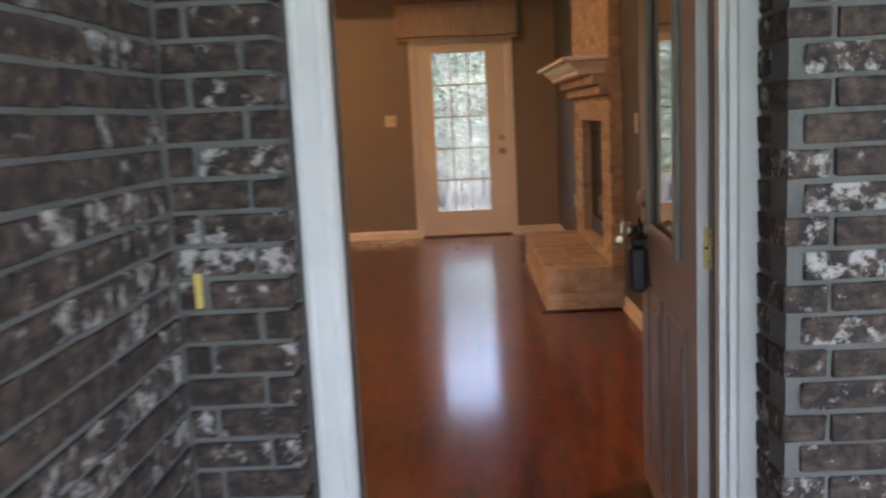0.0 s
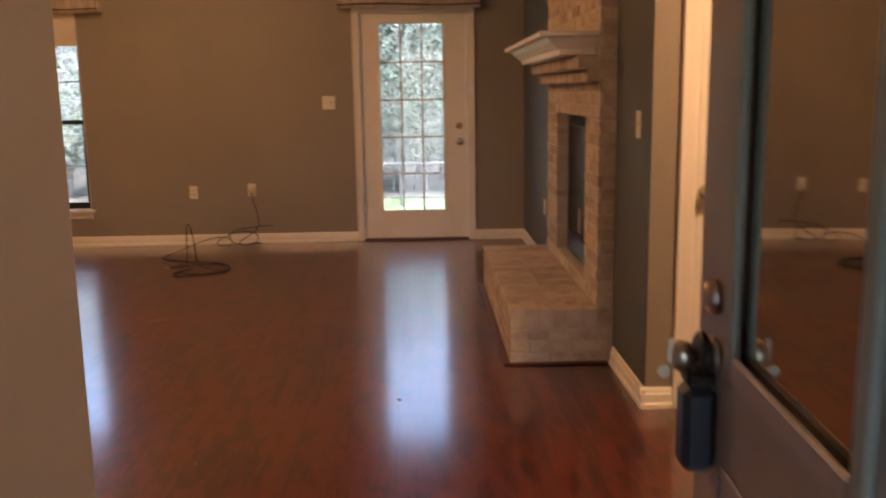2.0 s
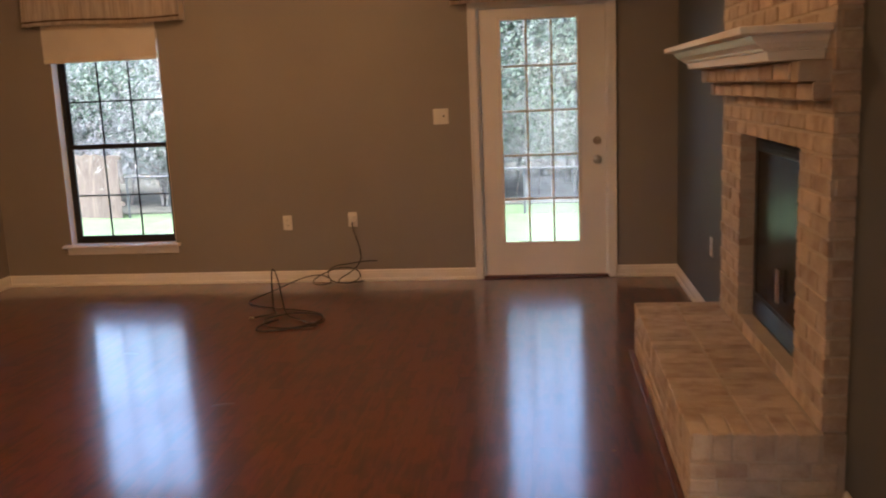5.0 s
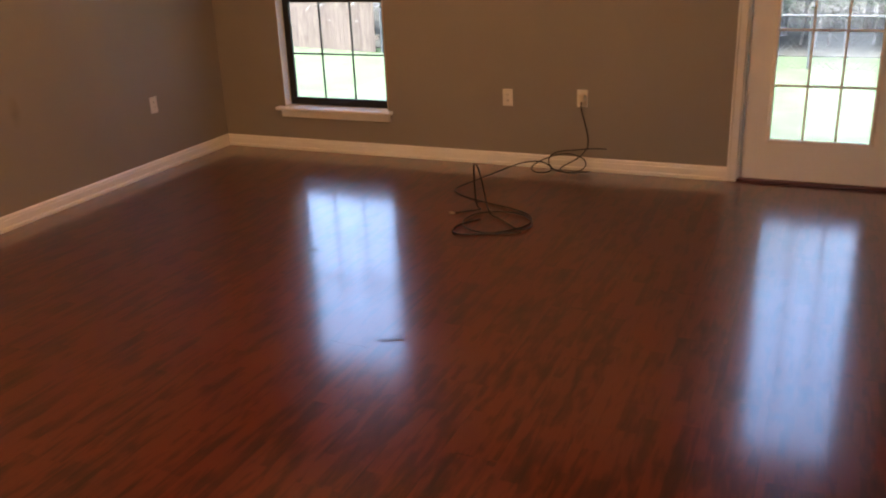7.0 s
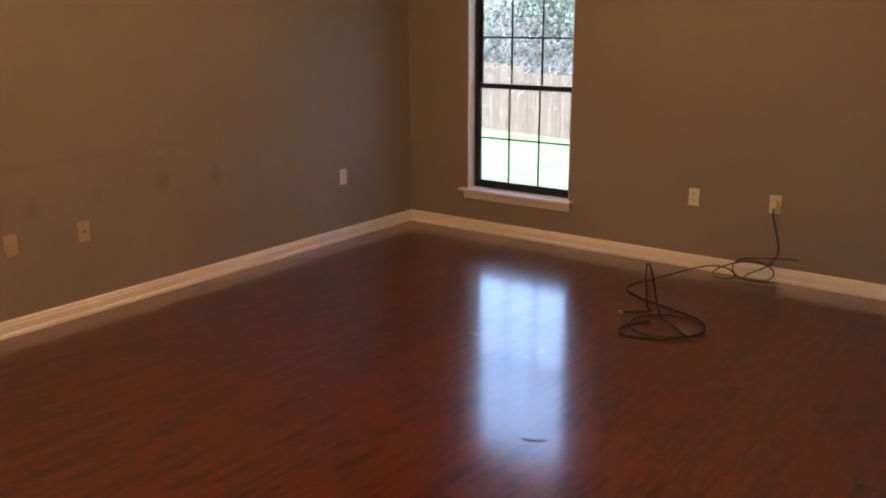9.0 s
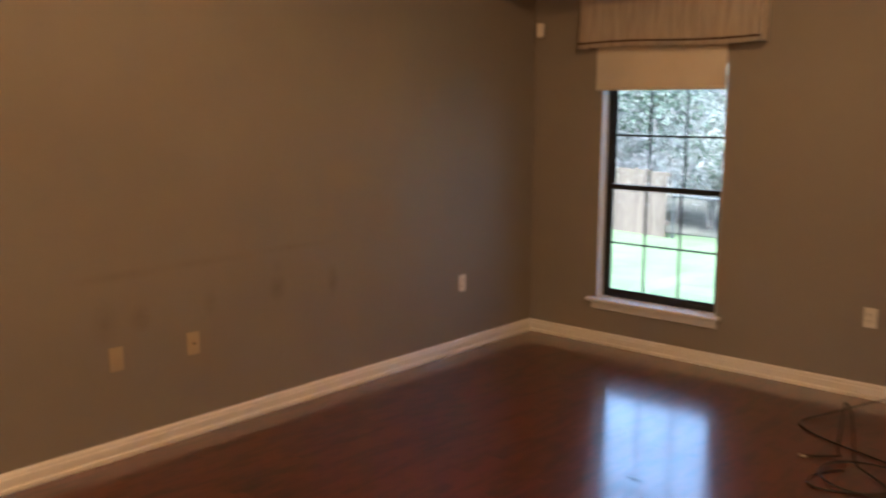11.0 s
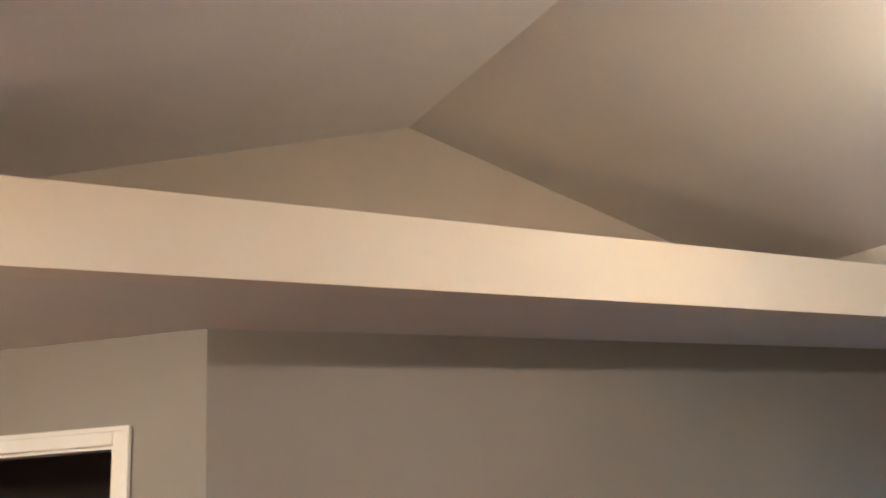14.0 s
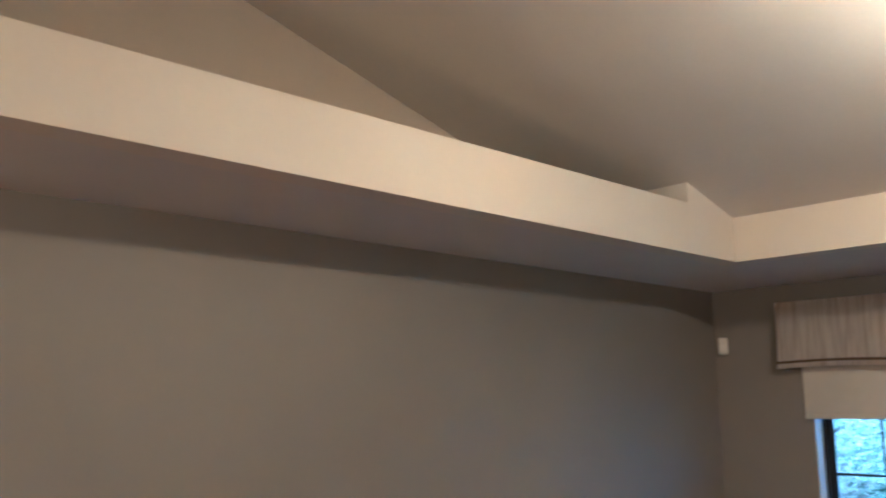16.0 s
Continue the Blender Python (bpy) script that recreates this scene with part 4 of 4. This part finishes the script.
plate("outlet", west(5.665, 0.483), "almond blank wall plate low on the taupe wall", "outlet", "none", M_ALMOND)
plate("cable_jack", west(6.081, 0.478), "almond cable jack plate low on the taupe wall", "cable jack", "jack", M_ALMOND)
plate("outlet", west(8.189, 0.478), "white wall outlet near the room's corner", "outlet", "outlet")
plate("light_switch", east(4.77, 1.19), "white light switch on the dark wall", "light switch", "switch")
plate("outlet", east(7.62, 0.47), "white wall outlet on the dark wall", "outlet", "outlet")


def sensor():
    s = thing("motion_sensor", (0, 0, 0), "small white alarm sensor in the wall corner", "alarm sensor")
    bm = bmesh.new()
    box(bm, -0.028, -0.032, -0.05, 0.028, 0, 0.05, 0.008)
    part("body", bm, M_PLATE, s)
    bm = bmesh.new()
    box(bm, -0.02, -0.036, -0.035, 0.02, -0.031, 0.005, 0.004)
    part("lens", bm, M_PLATE, s)
    s.matrix_world = Matrix.Translation((-4.135, YN - 0.022, 2.205)) @ Matrix.Rotation(radians(30), 4, "Z")


sensor()


def tube(name, pts, radius, material_, parent, label=""):
    cu = bpy.data.curves.new(name, "CURVE")
    cu.dimensions, cu.bevel_depth, cu.bevel_resolution, cu.resolution_u = "3D", radius, 2, 6
    sp = cu.splines.new("NURBS")
    sp.points.add(len(pts) - 1)
    for p, c in zip(sp.points, pts):
        p.co = (*c, 1)
    sp.use_endpoint_u, sp.order_u = True, 4
    ob = new(name, cu)
    me = bpy.data.meshes.new_from_object(ob)
    bpy.data.objects.remove(ob)
    me.materials.clear()
    me.materials.append(material_)
    ob = new(name, me)
    ob.parent = parent
    return tagged(ob, label)


def cable():
    c = thing("power_cable", (-1.5, 7.8, 0), "black cable in loose loops on the floor, plugged into the outlet", "cable")
    c.matrix_world = Matrix.Identity(4)
    r = 0.0045
    bm = bmesh.new()
    box(bm, -1.305, 8.945, 0.47, -1.262, 8.984, 0.522, 0.008)
    part("plug", bm, M_PLATE, c, "white plug adapter")
    drop = [(-1.283, 8.955, 0.475), (-1.283, 8.94, 0.44), (-1.27, 8.93, 0.40), (-1.235, 8.92, 0.30), (-1.215, 8.92, 0.2), (-1.25, 8.93, 0.13), (-1.33, 8.91, 0.07), (-1.44, 8.9, 0.02), (-1.33, 8.84, 0.006), (-1.22, 8.86, 0.03), (-1.18, 8.9, 0.02), (-1.28, 8.9, 0.008)]
    tube("cord", drop, r, M_CABLE, c)
    t = [(-1.10, 8.93, 0.17), (-1.2, 8.92, 0.175), (-1.32, 8.91, 0.15), (-1.42, 8.9, 0.15), (-1.50, 8.88, 0.10), (-1.46, 8.86, 0.02), (-1.35, 8.87, 0.006), (-1.24, 8.9, 0.02), (-1.22, 8.93, 0.09), (-1.36, 8.93, 0.14), (-1.52, 8.9, 0.09), (-1.62, 8.84, 0.03), (-1.55, 8.8, 0.006), (-1.42, 8.86, 0.012),
         (-1.5, 8.83, 0.10), (-1.65, 8.75, 0.09), (-1.78, 8.6, 0.04), (-1.92, 8.42, 0.006), (-1.95, 8.30, 0.006), (-1.86, 8.2, 0.006), (-1.7, 8.12, 0.006), (-1.5, 8.05, 0.008), (-1.33, 7.98, 0.008), (-1.25, 7.86, 0.006), (-1.28, 7.7, 0.006), (-1.42, 7.58, 0.006), (-1.58, 7.5, 0.006), (-1.66, 7.56, 0.006),
         (-1.64, 7.7, 0.006), (-1.56, 7.8, 0.006)]
    tube("cord", t, r, M_CABLE, c)
    u = [(-1.74, 7.84, 0.012), (-1.68, 7.92, 0.006), (-1.6, 7.98, 0.006), (-1.62, 7.9, 0.03), (-1.58, 7.78, 0.14), (-1.545, 7.68, 0.29), (-1.53, 7.64, 0.385), (-1.505, 7.63, 0.385), (-1.49, 7.66, 0.28), (-1.50, 7.74, 0.13), (-1.52, 7.84, 0.02), (-1.46, 7.84, 0.010), (-1.35, 7.72, 0.010), (-1.27, 7.66, 0.010), (-1.22, 7.74, 0.010), (-1.28, 7.9, 0.010), (-1.42, 7.97, 0.012), (-1.58, 7.92, 0.012), (-1.66, 7.8, 0.010), (-1.62, 7.64, 0.010), (-1.5, 7.56, 0.010), (-1.36, 7.58, 0.010), (-1.26, 7.64, 0.010)]
    tube("cord", u, r, M_CABLE, c)
    bm = bmesh.new()
    lathe(bm, [(0.007, -0.016), (0.008, 0.0), (0.005, 0.016)], (-1.752, 7.835, 0.012), "x", 10)
    part("connector", bm, M_NICKEL, c, "metal cable connector")


cable()


def pendant_lamp():
    y = 6.5
    zt = vault_z(y)
    f = thing("pendant_lamp", (-1.75, y, 0), "three bulb pendant lamp hanging from the vaulted ceiling, switched on", "ceiling lamp")
    bm = bmesh.new()
    lathe(bm, [(0.065, zt + 0.01), (0.065, zt - 0.03), (0.02, zt - 0.045), (0.009, zt - 0.05), (0.009, 2.94), (0.03, 2.925), (0.035, 2.89), (0.02, 2.87)], (0, 0, 0), "z", 24)
    part("rod", bm, M_NICKEL, f, smooth=True)
    for k in range(3):
        bm = bmesh.new()
        box(bm, 0.02, -0.006, 2.885, 0.14, 0.006, 2.897, 0.003)
        b = part("arm", bm, M_NICKEL, f)
        b.matrix_basis = Matrix.Rotation(radians(120 * k + 40), 4, "Z")
        bm = bmesh.new()
        lathe(bm, [(0.012, 0.055), (0.025, 0.022), (0.03, -0.002), (0.02, -0.024), (0.006, -0.032)], (0.14, 0, 2.83), "z", 14)
        b = part("bulb", bm, M_BULB, f, "glowing bulb", smooth=True)
        b.matrix_basis = Matrix.Rotation(radians(120 * k + 40), 4, "Z")


pendant_lamp()


def flush_light(x, y, room):
    h = thing("flush_ceiling_light", (x, y, 0), "round flush " + room + " ceiling light, switched on", "ceiling light", "flush ceiling lights")
    bm = bmesh.new()
    lathe(bm, [(0.15, ZS), (0.15, ZS - 0.03), (0.13, ZS - 0.035)], (0, 0, 0), "z", 28)
    part("base", bm, M_NICKEL, h, smooth=True)
    bm = bmesh.new()
    lathe(bm, [(0.13, ZS - 0.036), (0.115, ZS - 0.06), (0.06, ZS - 0.085), (0.01, ZS - 0.09)], (0, 0, 0), "z", 28)
    part("diffuser", bm, M_BULB, h, smooth=True)


flush_light(2.05, 3.35, "hall")
# fixture made up for the added lamp, out of view
flush_light(-3.1, 2.7, "added, unseen dining room")

# leaf and grit on the floor
dl = thing("dry_leaf", (0, 0, 0), "small curled dry leaf on the laminate floor", "leaf")
bm = bmesh.new()
pts = [(0, 0), (0.012, 0.010), (0.030, 0.012), (0.045, 0.002), (0.030, -0.010), (0.014, -0.008)]
vs = [bm.verts.new((x, y, 0.003 + 0.006 * abs(y) / 0.012)) for x, y in pts]
bm.faces.new(vs)
bmesh.ops.solidify(bm, geom=bm.faces[:], thickness=0.001)
part("blade", bm, M_DEBRIS, dl)
dl.matrix_world = pose(0.47, 3.46, 0.001, 0, 0, 20)

# tag on the brick wall
tg = thing("wall_tag", (0, 0, 0), "small yellow strip fixed to the brick wall", "tag")
bm = bmesh.new()
box(bm, -0.362, YB - 0.006, 0.932, -0.347, YB - 0.002, 1.002, 0.001)
part("strip", bm, M_TAG, tg)

# ---- outdoors ----
ZL = -1.25                                # the back lawn lies lower than the house
bm = bmesh.new()
strips = [(-400, -0.22), (9.6, -0.22), (12.0, -0.5), (16.5, -1.1), (20.0, ZL), (600, ZL)]
rows_ = [[bm.verts.new((x, y, z)) for x in (-500, -20, 15, 500)] for y, z in strips]
for a, b in zip(rows_, rows_[1:]):
    for k in range(3):
        bm.faces.new((a[k], a[k + 1], b[k + 1], b[k]))
structure("ground", bm, M_GRASS, "green lawn sloping down from the house")
bm = bmesh.new()
box(bm, -0.39, -2.4, -0.21, 3.2, YB, -0.03, 0.005)
structure("porch_floor", bm, M_CONC, "concrete porch floor")
# out of view; its depth is set for the shade on the bricks
bm = bmesh.new()
box(bm, -0.6, -2.4, 2.45, 3.3, 1.50, 2.62)
structure("porch_ceiling", bm, M_OUTTRIM, "unseen white porch ceiling that shades the brickwork")


# unseen wall, added to block eastern sky light and bounce some back
structure("wall_garage", bm_box(4.4, -7.0, -0.2, 4.5, YB, 2.62), M_OUTTRIM, "unseen pale wall added to cut sky light on the porch")


def fence():
    f = thing("fence", (0, 0, 0), "weathered wooden privacy fence at the edge of the lawn", "fence")
    rng = random.Random(4)
    meshes = []
    for k in range(4):
        bm = bmesh.new()
        h = 1.66 + 0.015 * k
        prism(bm, [(-0.068, 0), (0.068, 0), (0.068, h - 0.03), (0.045, h), (-0.045, h), (-0.068, h - 0.03)], "y", 0, 0.018)
        meshes.append(mesh_of("picket", bm, M_FENCE))
    # runs from the far left to where the trees begin
    a, b = Vector((-26, 26.1, ZL)), Vector((-9.7, 22.0, ZL))
    n = 118
    d = (b - a).normalized()
    for i in range(n):
        ob = new("picket", meshes[rng.randrange(4)])
        p = a + (b - a) * i / n + Vector((0, 0, -0.16 if i > 105 else 0))
        ob.matrix_world = Matrix.Translation((p.x, p.y, p.z)) @ Matrix.Rotation(math.atan2(d.y, d.x), 4, "Z")
        ob.parent = f
    for z in (0.3, 1.4):
        bm = bmesh.new()
        box(bm, 0, 0.02, z, (b - a).length, 0.06, z + 0.09)
        ob = part("rail", bm, M_FENCE, f)
        ob.matrix_world = Matrix.Translation(a) @ Matrix.Rotation(math.atan2(d.y, d.x), 4, "Z")


fence()


def tree(name, at, height, rng, leaf, label, spread=2.2, leaves=900, bare=False):
    t = thing(name, at, label, "tree", "trees behind the lawn")
    bm = bmesh.new()

    def limb(p, q, r0, r1):
        p, q = Vector(p), Vector(q)
        ax = (q - p).normalized()
        s = ax.orthogonal().normalized()
        w = ax.cross(s)
        rings = []
        for c, r in ((p, r0), ((p + q) / 2 + Vector((rng.uniform(-1, 1), rng.uniform(-1, 1), 0)) * 0.08, (r0 + r1) / 2), (q, r1)):
            rings.append([bm.verts.new(c + (s * math.cos(k * math.pi / 3) + w * math.sin(k * math.pi / 3)) * r) for k in range(6)])
        for ra, rb in zip(rings, rings[1:]):
            for k in range(6):
                bm.faces.new((ra[k], ra[(k + 1) % 6], rb[(k + 1) % 6], rb[k]))
    top = Vector((rng.uniform(-0.3, 0.3), rng.uniform(-0.3, 0.3), height * 0.95))
    r = height * 0.014
    limb((0, 0, 0), top, r, r * 0.25)
    tips = []
    for i in range(14 if bare else 9):
        f = rng.uniform(0.25, 0.95)
        a = rng.uniform(0, 6.28)
        p = top * f
        q = p + Vector((math.cos(a), math.sin(a), rng.uniform(0.3, 1.1))) * spread * rng.uniform(0.4, 0.9) * (1.15 - f * 0.6)
        limb(p, q, r * (1 - f) * 0.55 + 0.012, 0.008)
        tips.append(q)
        for _ in range(2):
            q2 = q + Vector((rng.uniform(-1, 1), rng.uniform(-1, 1), rng.uniform(-0.1, 1))) * 0.7
            limb(p.lerp(q, 0.6), q2, 0.012, 0.005)
            tips.append(q2)
    part("trunk", bm, M_BARK, t, smooth=True)
    verts, faces = [], []
    for i in range(leaves):
        c = rng.choice(tips)
        p = Vector(c) + Vector((rng.gauss(0, 1), rng.gauss(0, 1), rng.gauss(0, 0.8))) * spread * 0.30
        if p.z < 0.1:
            continue
        s = rng.uniform(0.018, 0.05)
        u = Vector((rng.gauss(0, 1), rng.gauss(0, 1), rng.gauss(0, 1))).normalized()
        w = u.orthogonal().normalized()
        if bare:
            u, w = u * s * 3.5, w * 0.006
        else:
            u, w = u * s, w * s * 0.6
        k = len(verts)
        verts += [tuple(p - u), tuple(p + w), tuple(p + u), tuple(p - w)]
        faces.append((k, k + 1, k + 2, k + 3))
    me = bpy.data.meshes.new("crown")
    me.from_pydata(verts, [], faces)
    me.materials.append(leaf)
    cr = new("crown", me)
    cr.parent = t
    return t


def chain_fence():
    f = thing("chain_link_fence", (0, 0, 0), "low gray chain link fence between lawn and woods", "fence")
    a, b = Vector((-9.6, 22.0, ZL)), Vector((6.0, 20.6, ZL))
    ang = math.atan2((b - a).y, (b - a).x)
    m = Matrix.Translation(a) @ Matrix.Rotation(ang, 4, "Z")
    ln = (b - a).length
    bm = bmesh.new()
    lathe(bm, [(0.022, 0), (0.022, ln)], (0, 0, 0.98), "x", 8)
    part("top_rail", bm, M_GALV, f).matrix_world = m
    for k in range(6):
        bm = bmesh.new()
        lathe(bm, [(0.025, 0), (0.025, 1.0)], (k * ln / 5, 0.03, 0), "z", 8)
        part("post", bm, M_GALV, f).matrix_world = m
    verts, faces = [], []
    k = -8
    while k * 0.12 < ln:
        for s in (1, -1):
            x0, x1 = k * 0.12 + (0 if s > 0 else 0.96), k * 0.12 + (0.96 if s > 0 else 0)
            if min(x0, x1) >= 0 and max(x0, x1) <= ln:
                i = len(verts)
                verts += [(x0, 0, 0.0), (x0 + 0.005, 0, 0.0), (x1 + 0.005, 0, 0.96), (x1, 0, 0.96)]
                faces.append((i, i + 1, i + 2, i + 3))
        k += 1
    me = bpy.data.meshes.new("wire_mesh")
    me.from_pydata(verts, [], faces)
    me.materials.append(M_GALV)
    ob = new("wire_mesh", me)
    ob.parent = f
    ob.matrix_world = m


chain_fence()
rngt = random.Random(11)
protos = [tree("tree", (-8.0, 25.5, ZL), 6.6, rngt, M_TWIG, "tall bare tree with gray branches", 2.6, 4200, True),
          tree("tree", (1.6, 24.2, ZL), 5.6, rngt, M_LEAF, "dense green leafed tree at the lawn's edge", 2.5, 16000),
          tree("tree", (-2.0, 26.0, ZL), 6.2, rngt, M_LEAF, "thin green tree among the woods", 2.4, 9000),
          tree("shrub", (-1.9, 23.4, ZL), 2.6, rngt, M_LEAF, "low green shrub behind the fence", 1.5, 7000),
          tree("shrub", (-6.0, 23.4, ZL), 2.4, rngt, M_TWIG, "bare gray brush behind the fence", 1.6, 3600, True)]
for k in range(70):
    src = protos[(0, 4, 0, 1, 3, 0, 2, 4)[k % 8]]
    x = -24 + 32 * (k * 0.618 % 1.0)
    low = src.name.startswith("shrub")
    y = 23.3 + (1.6 if low else 7.5) * rngt.random() + (max(0, -x - 8) * 0.25)
    if src is protos[1] and x < -7:
        src = protos[0]
    s = rngt.uniform(0.8, 1.25)
    copy_thing(src, pose(x, y, ZL, 0, 0, rngt.uniform(0, 360)) @ Matrix.Scale(s, 4))

for k in range(26):
    src = protos[(3, 4, 3)[k % 3]]
    copy_thing(src, pose(-9.5 + 16 * (k * 0.618 % 1.0), 23.2 + 1.4 * rngt.random(), ZL, 0, 0, rngt.uniform(0, 360)) @ Matrix.Scale(rngt.uniform(0.55, 0.85), 4))

bm = bmesh.new()
box(bm, -60, 22.7, ZL - 0.02, 50, 34, ZL + 0.03)
structure("woods_floor", bm, M_LITTER, "brown leaf litter under the trees")

# woods behind, one sheet of trunks and brush; its pale bluish colour carries the haze
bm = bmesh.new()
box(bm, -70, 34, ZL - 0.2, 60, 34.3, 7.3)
M_WOODS_HAZE = material("distant woods", (0.17, 0.20, 0.20), 1.0, scale=1.3, stretch=(1.6, 1, 0.5), second=(0.28, 0.31, 0.315), mix=(0.36, 0.62), fine=0.5, fine_scale=9, detail=9)
tagged(part("backdrop", bm, M_WOODS_HAZE), "gray green woods in the distance, haze put into the colour", kind="structure")

# marks on the floor
for x, y, a, lx, ly in ((-1.36, 6.235, 20, 0.06, 0.024), (-2.236, 7.08, -10, 0.05, 0.02)):
    bm = bmesh.new()
    lathe(bm, [(1.0, 0.0), (0.8, 0.0004), (0.45, 0.0010), (0.1, 0.0012)], (0, 0, 0), "z", 18)
    bmesh.ops.scale(bm, vec=(lx, ly, 1), verts=bm.verts)
    ob = structure("floor_blister", bm, M_BLISTER, "dull swollen spot in the laminate")
    ob.matrix_world = pose(x, y, 0.0002, 0, 0, a)
for x, y in ((0.462, 5.714), (0.137, 4.737), (-0.6, 4.1)):
    t = thing("crumb", (x, y, 0), "tiny dark crumb on the laminate floor", "crumb", "crumbs on the floor")
    bm = bm_box(-0.007, -0.004, 0, 0.007, 0.004, 0.004, 0.001)
    part("grain", bm, M_DEBRIS, t)

# ---- brick and plank pieces ----
def porch_bricks():
    w = structure("wall_porch_side", bm_box(-0.52, -2.2, -0.2, -0.401, YB + 0.09, 2.6), M_MORTAR, "dark tumbled brick porch wall with gray mortar")
    courses(w, (-0.393, -1.30), (0, 1), YB + 1.29, -0.120, 2.5, M_BRICK, 1, out=(-1, 0))
    w = structure("wall_front_left", bm_box(-0.401, YB + 0.008, -0.2, -0.175 - 0.008, YB + 0.19, 2.6), M_MORTAR, "dark tumbled brick wall beside the door frame")
    courses(w, (-0.393, YB), (1, 0), 0.222, -0.120, 2.5, M_BRICK, 2, out=(0, 1), first=(0.048, 0.150))
    w = structure("wall_front_right", bm_box(0.790, YB + 0.008, -0.2, 3.2, YB + 0.19, 2.6), M_MORTAR, "dark tumbled brick wall beside the front door")
    courses(w, (0.782, YB), (1, 0), 1.35, -0.1125, 2.5, M_BRICK, 3, out=(0, 1), first=(0.028, 0.086))
    rng = random.Random(9)
    for k in range(40):
        z = -0.1125 + k * (BH + JT)
        brick(w, (0.830, YB + 0.134, z + BH / 2), 0, 0.09, 0.072, BH, M_BRICK, rng)


porch_bricks()


def fireplace_bricks():
    f = FIREPLACE
    oy0, oy1, oz0, oz1 = OPENING
    courses(f, (BX, BY0), (0, 1), BY1 - BY0, HZ + 0.004, 2.52, M_WASH, 21, out=(1, 0), holes=[(oy0 - BY0, oy1 - BY0, oz0, oz1 - 0.02)])
    rng = random.Random(31)
    pitch = BH + JT
    k, z = 0, HZ + 0.004
    while z < 2.5:
        # south side of the breast, one header deep
        brick(f, (BX + 0.135 / 2 - 0.02 + 0.008, BY0 + 0.043, z + BH / 2), 0, 0.078, 0.088, BH, M_WASH, rng)
        z += pitch
        k += 1
    # corbelled courses below the mantel
    for x, z in ((BX - 0.056, 1.376), (BX - 0.108, 1.4395)):
        part("corbel_core", bm_box(x + 0.006, BY0 + 0.02, z - 0.004, BX + 0.004, BY1 - 0.02, z + BH + 0.006), M_WASHJ, f, "pale mortar behind the bricks")
        y, end = BY0 + 0.01 + (0.095 if z > 1.4 else 0), BY1 - 0.01
        while y < end - 0.03:
            l = min(0.190, end - y)
            brick(f, ((x + BX) / 2, y + l / 2, z + BH / 2), math.pi / 2, l, BX - x + 0.006, BH, M_WASH, rng)
            y += l + JT
    # hearth: soldier course on the edge, running courses below
    for a0, a1, face in ((HY0, HY1, "w"), (HX, XE - 0.03, "s")):
        zz = 0.004
        for k in range(3):
            s = a0 - (0.1 if k % 2 else 0.0)
            while s < a1 - 0.02:
                p, q = max(s, a0), min(s + BL, a1)
                if q - p > 0.03:
                    if face == "w":
                        brick(f, (HX + 0.045, (p + q) / 2, zz + 0.026), math.pi / 2, q - p, 0.09, 0.052, M_WASH, rng)
                    elif p > HX + 0.08 or True:
                        brick(f, ((p + q) / 2, HY0 + 0.045, zz + 0.026), 0, q - p, 0.09, 0.052, M_WASH, rng)
                s += BL + JT
            zz += 0.060
        s = a0
    # edge course: bricks on edge, turned at the south end
    for i in range(6):
        w_ = (BX - 0.004 - HX) / 6
        brick(f, (HX + (i + 0.5) * w_, HY0 + 0.095, 0.184 + 0.0485), math.pi / 2, 0.19, w_ - 0.009, 0.097, M_WASH, rng)
    y = HY0 + 0.199
    while y < HY1 - 0.03:
        w_ = min(0.0575, HY1 - y)
        for x0, x1 in ((HX, HX + 0.205), (HX + 0.216, BX - 0.003)):
            brick(f, ((x0 + x1) / 2, y + w_ / 2, 0.184 + 0.0485), 0, x1 - x0, w_, 0.097, M_WASH, rng)
        y += w_ + 0.008
    x = BX + 0.004
    brick(f, (x + 0.036, HY0 + 0.045, 0.184 + 0.0485), 0, 0.068, 0.088, 0.097, M_WASH, rng)


fireplace_bricks()


def floor():
    base = bmesh.new()
    box(base, -6.6, 1.50, -0.16, 5.12, 9.0, -0.012)
    f = structure("floor", base, M_QROUND, "glossy cherry red laminate floor")
    rng = random.Random(77)
    W, L = 0.193, 1.215
    me = {}

    def board(x0, x1, y0, y1):
        key = (round(x1 - x0, 3), round(y1 - y0, 3))
        if key not in me:
            b = bmesh.new()
            w, l = key
            g = 0.00012
            prism(b, [(g, -0.010), (g, 0), (w - g, 0), (w - g, -0.010)], "y", g, l - g)
            me[key] = mesh_of("plank", b, M_FLOOR)
        ob = new("plank", me[key])
        ob.location = (x0, y0, 0)
        ob.parent = f
    x, k = -4.30, 0
    spare = bmesh.new()
    while x < 2.64:
        x1 = x + W
        y = 1.50 - L * ((k * 0.37) % 1.0)
        while y < 8.985:
            y0, y1 = max(y, 1.52), min(y + L, 8.985)
            if x < -4.2 and y1 < 4.7 or y1 - y0 < 0.04:
                y += L
                continue
            if x > 1.2 and y1 > 5.2:
                y1 = min(y1, 5.2)
                if y1 - y0 < 0.05:
                    break
            board(x, x1, y0, y1)
            y += L
        x = x1
        k += 1
    b = bmesh.new()
    box(b, -6.5, 3.0, -0.011, -4.302, 6.2, 0)
    box(b, 2.649, 1.52, -0.011, 5.1, 4.7, 0)
    structure("floor_back_room", b, M_FLOOR, "dark laminate floor of the back room")


floor()
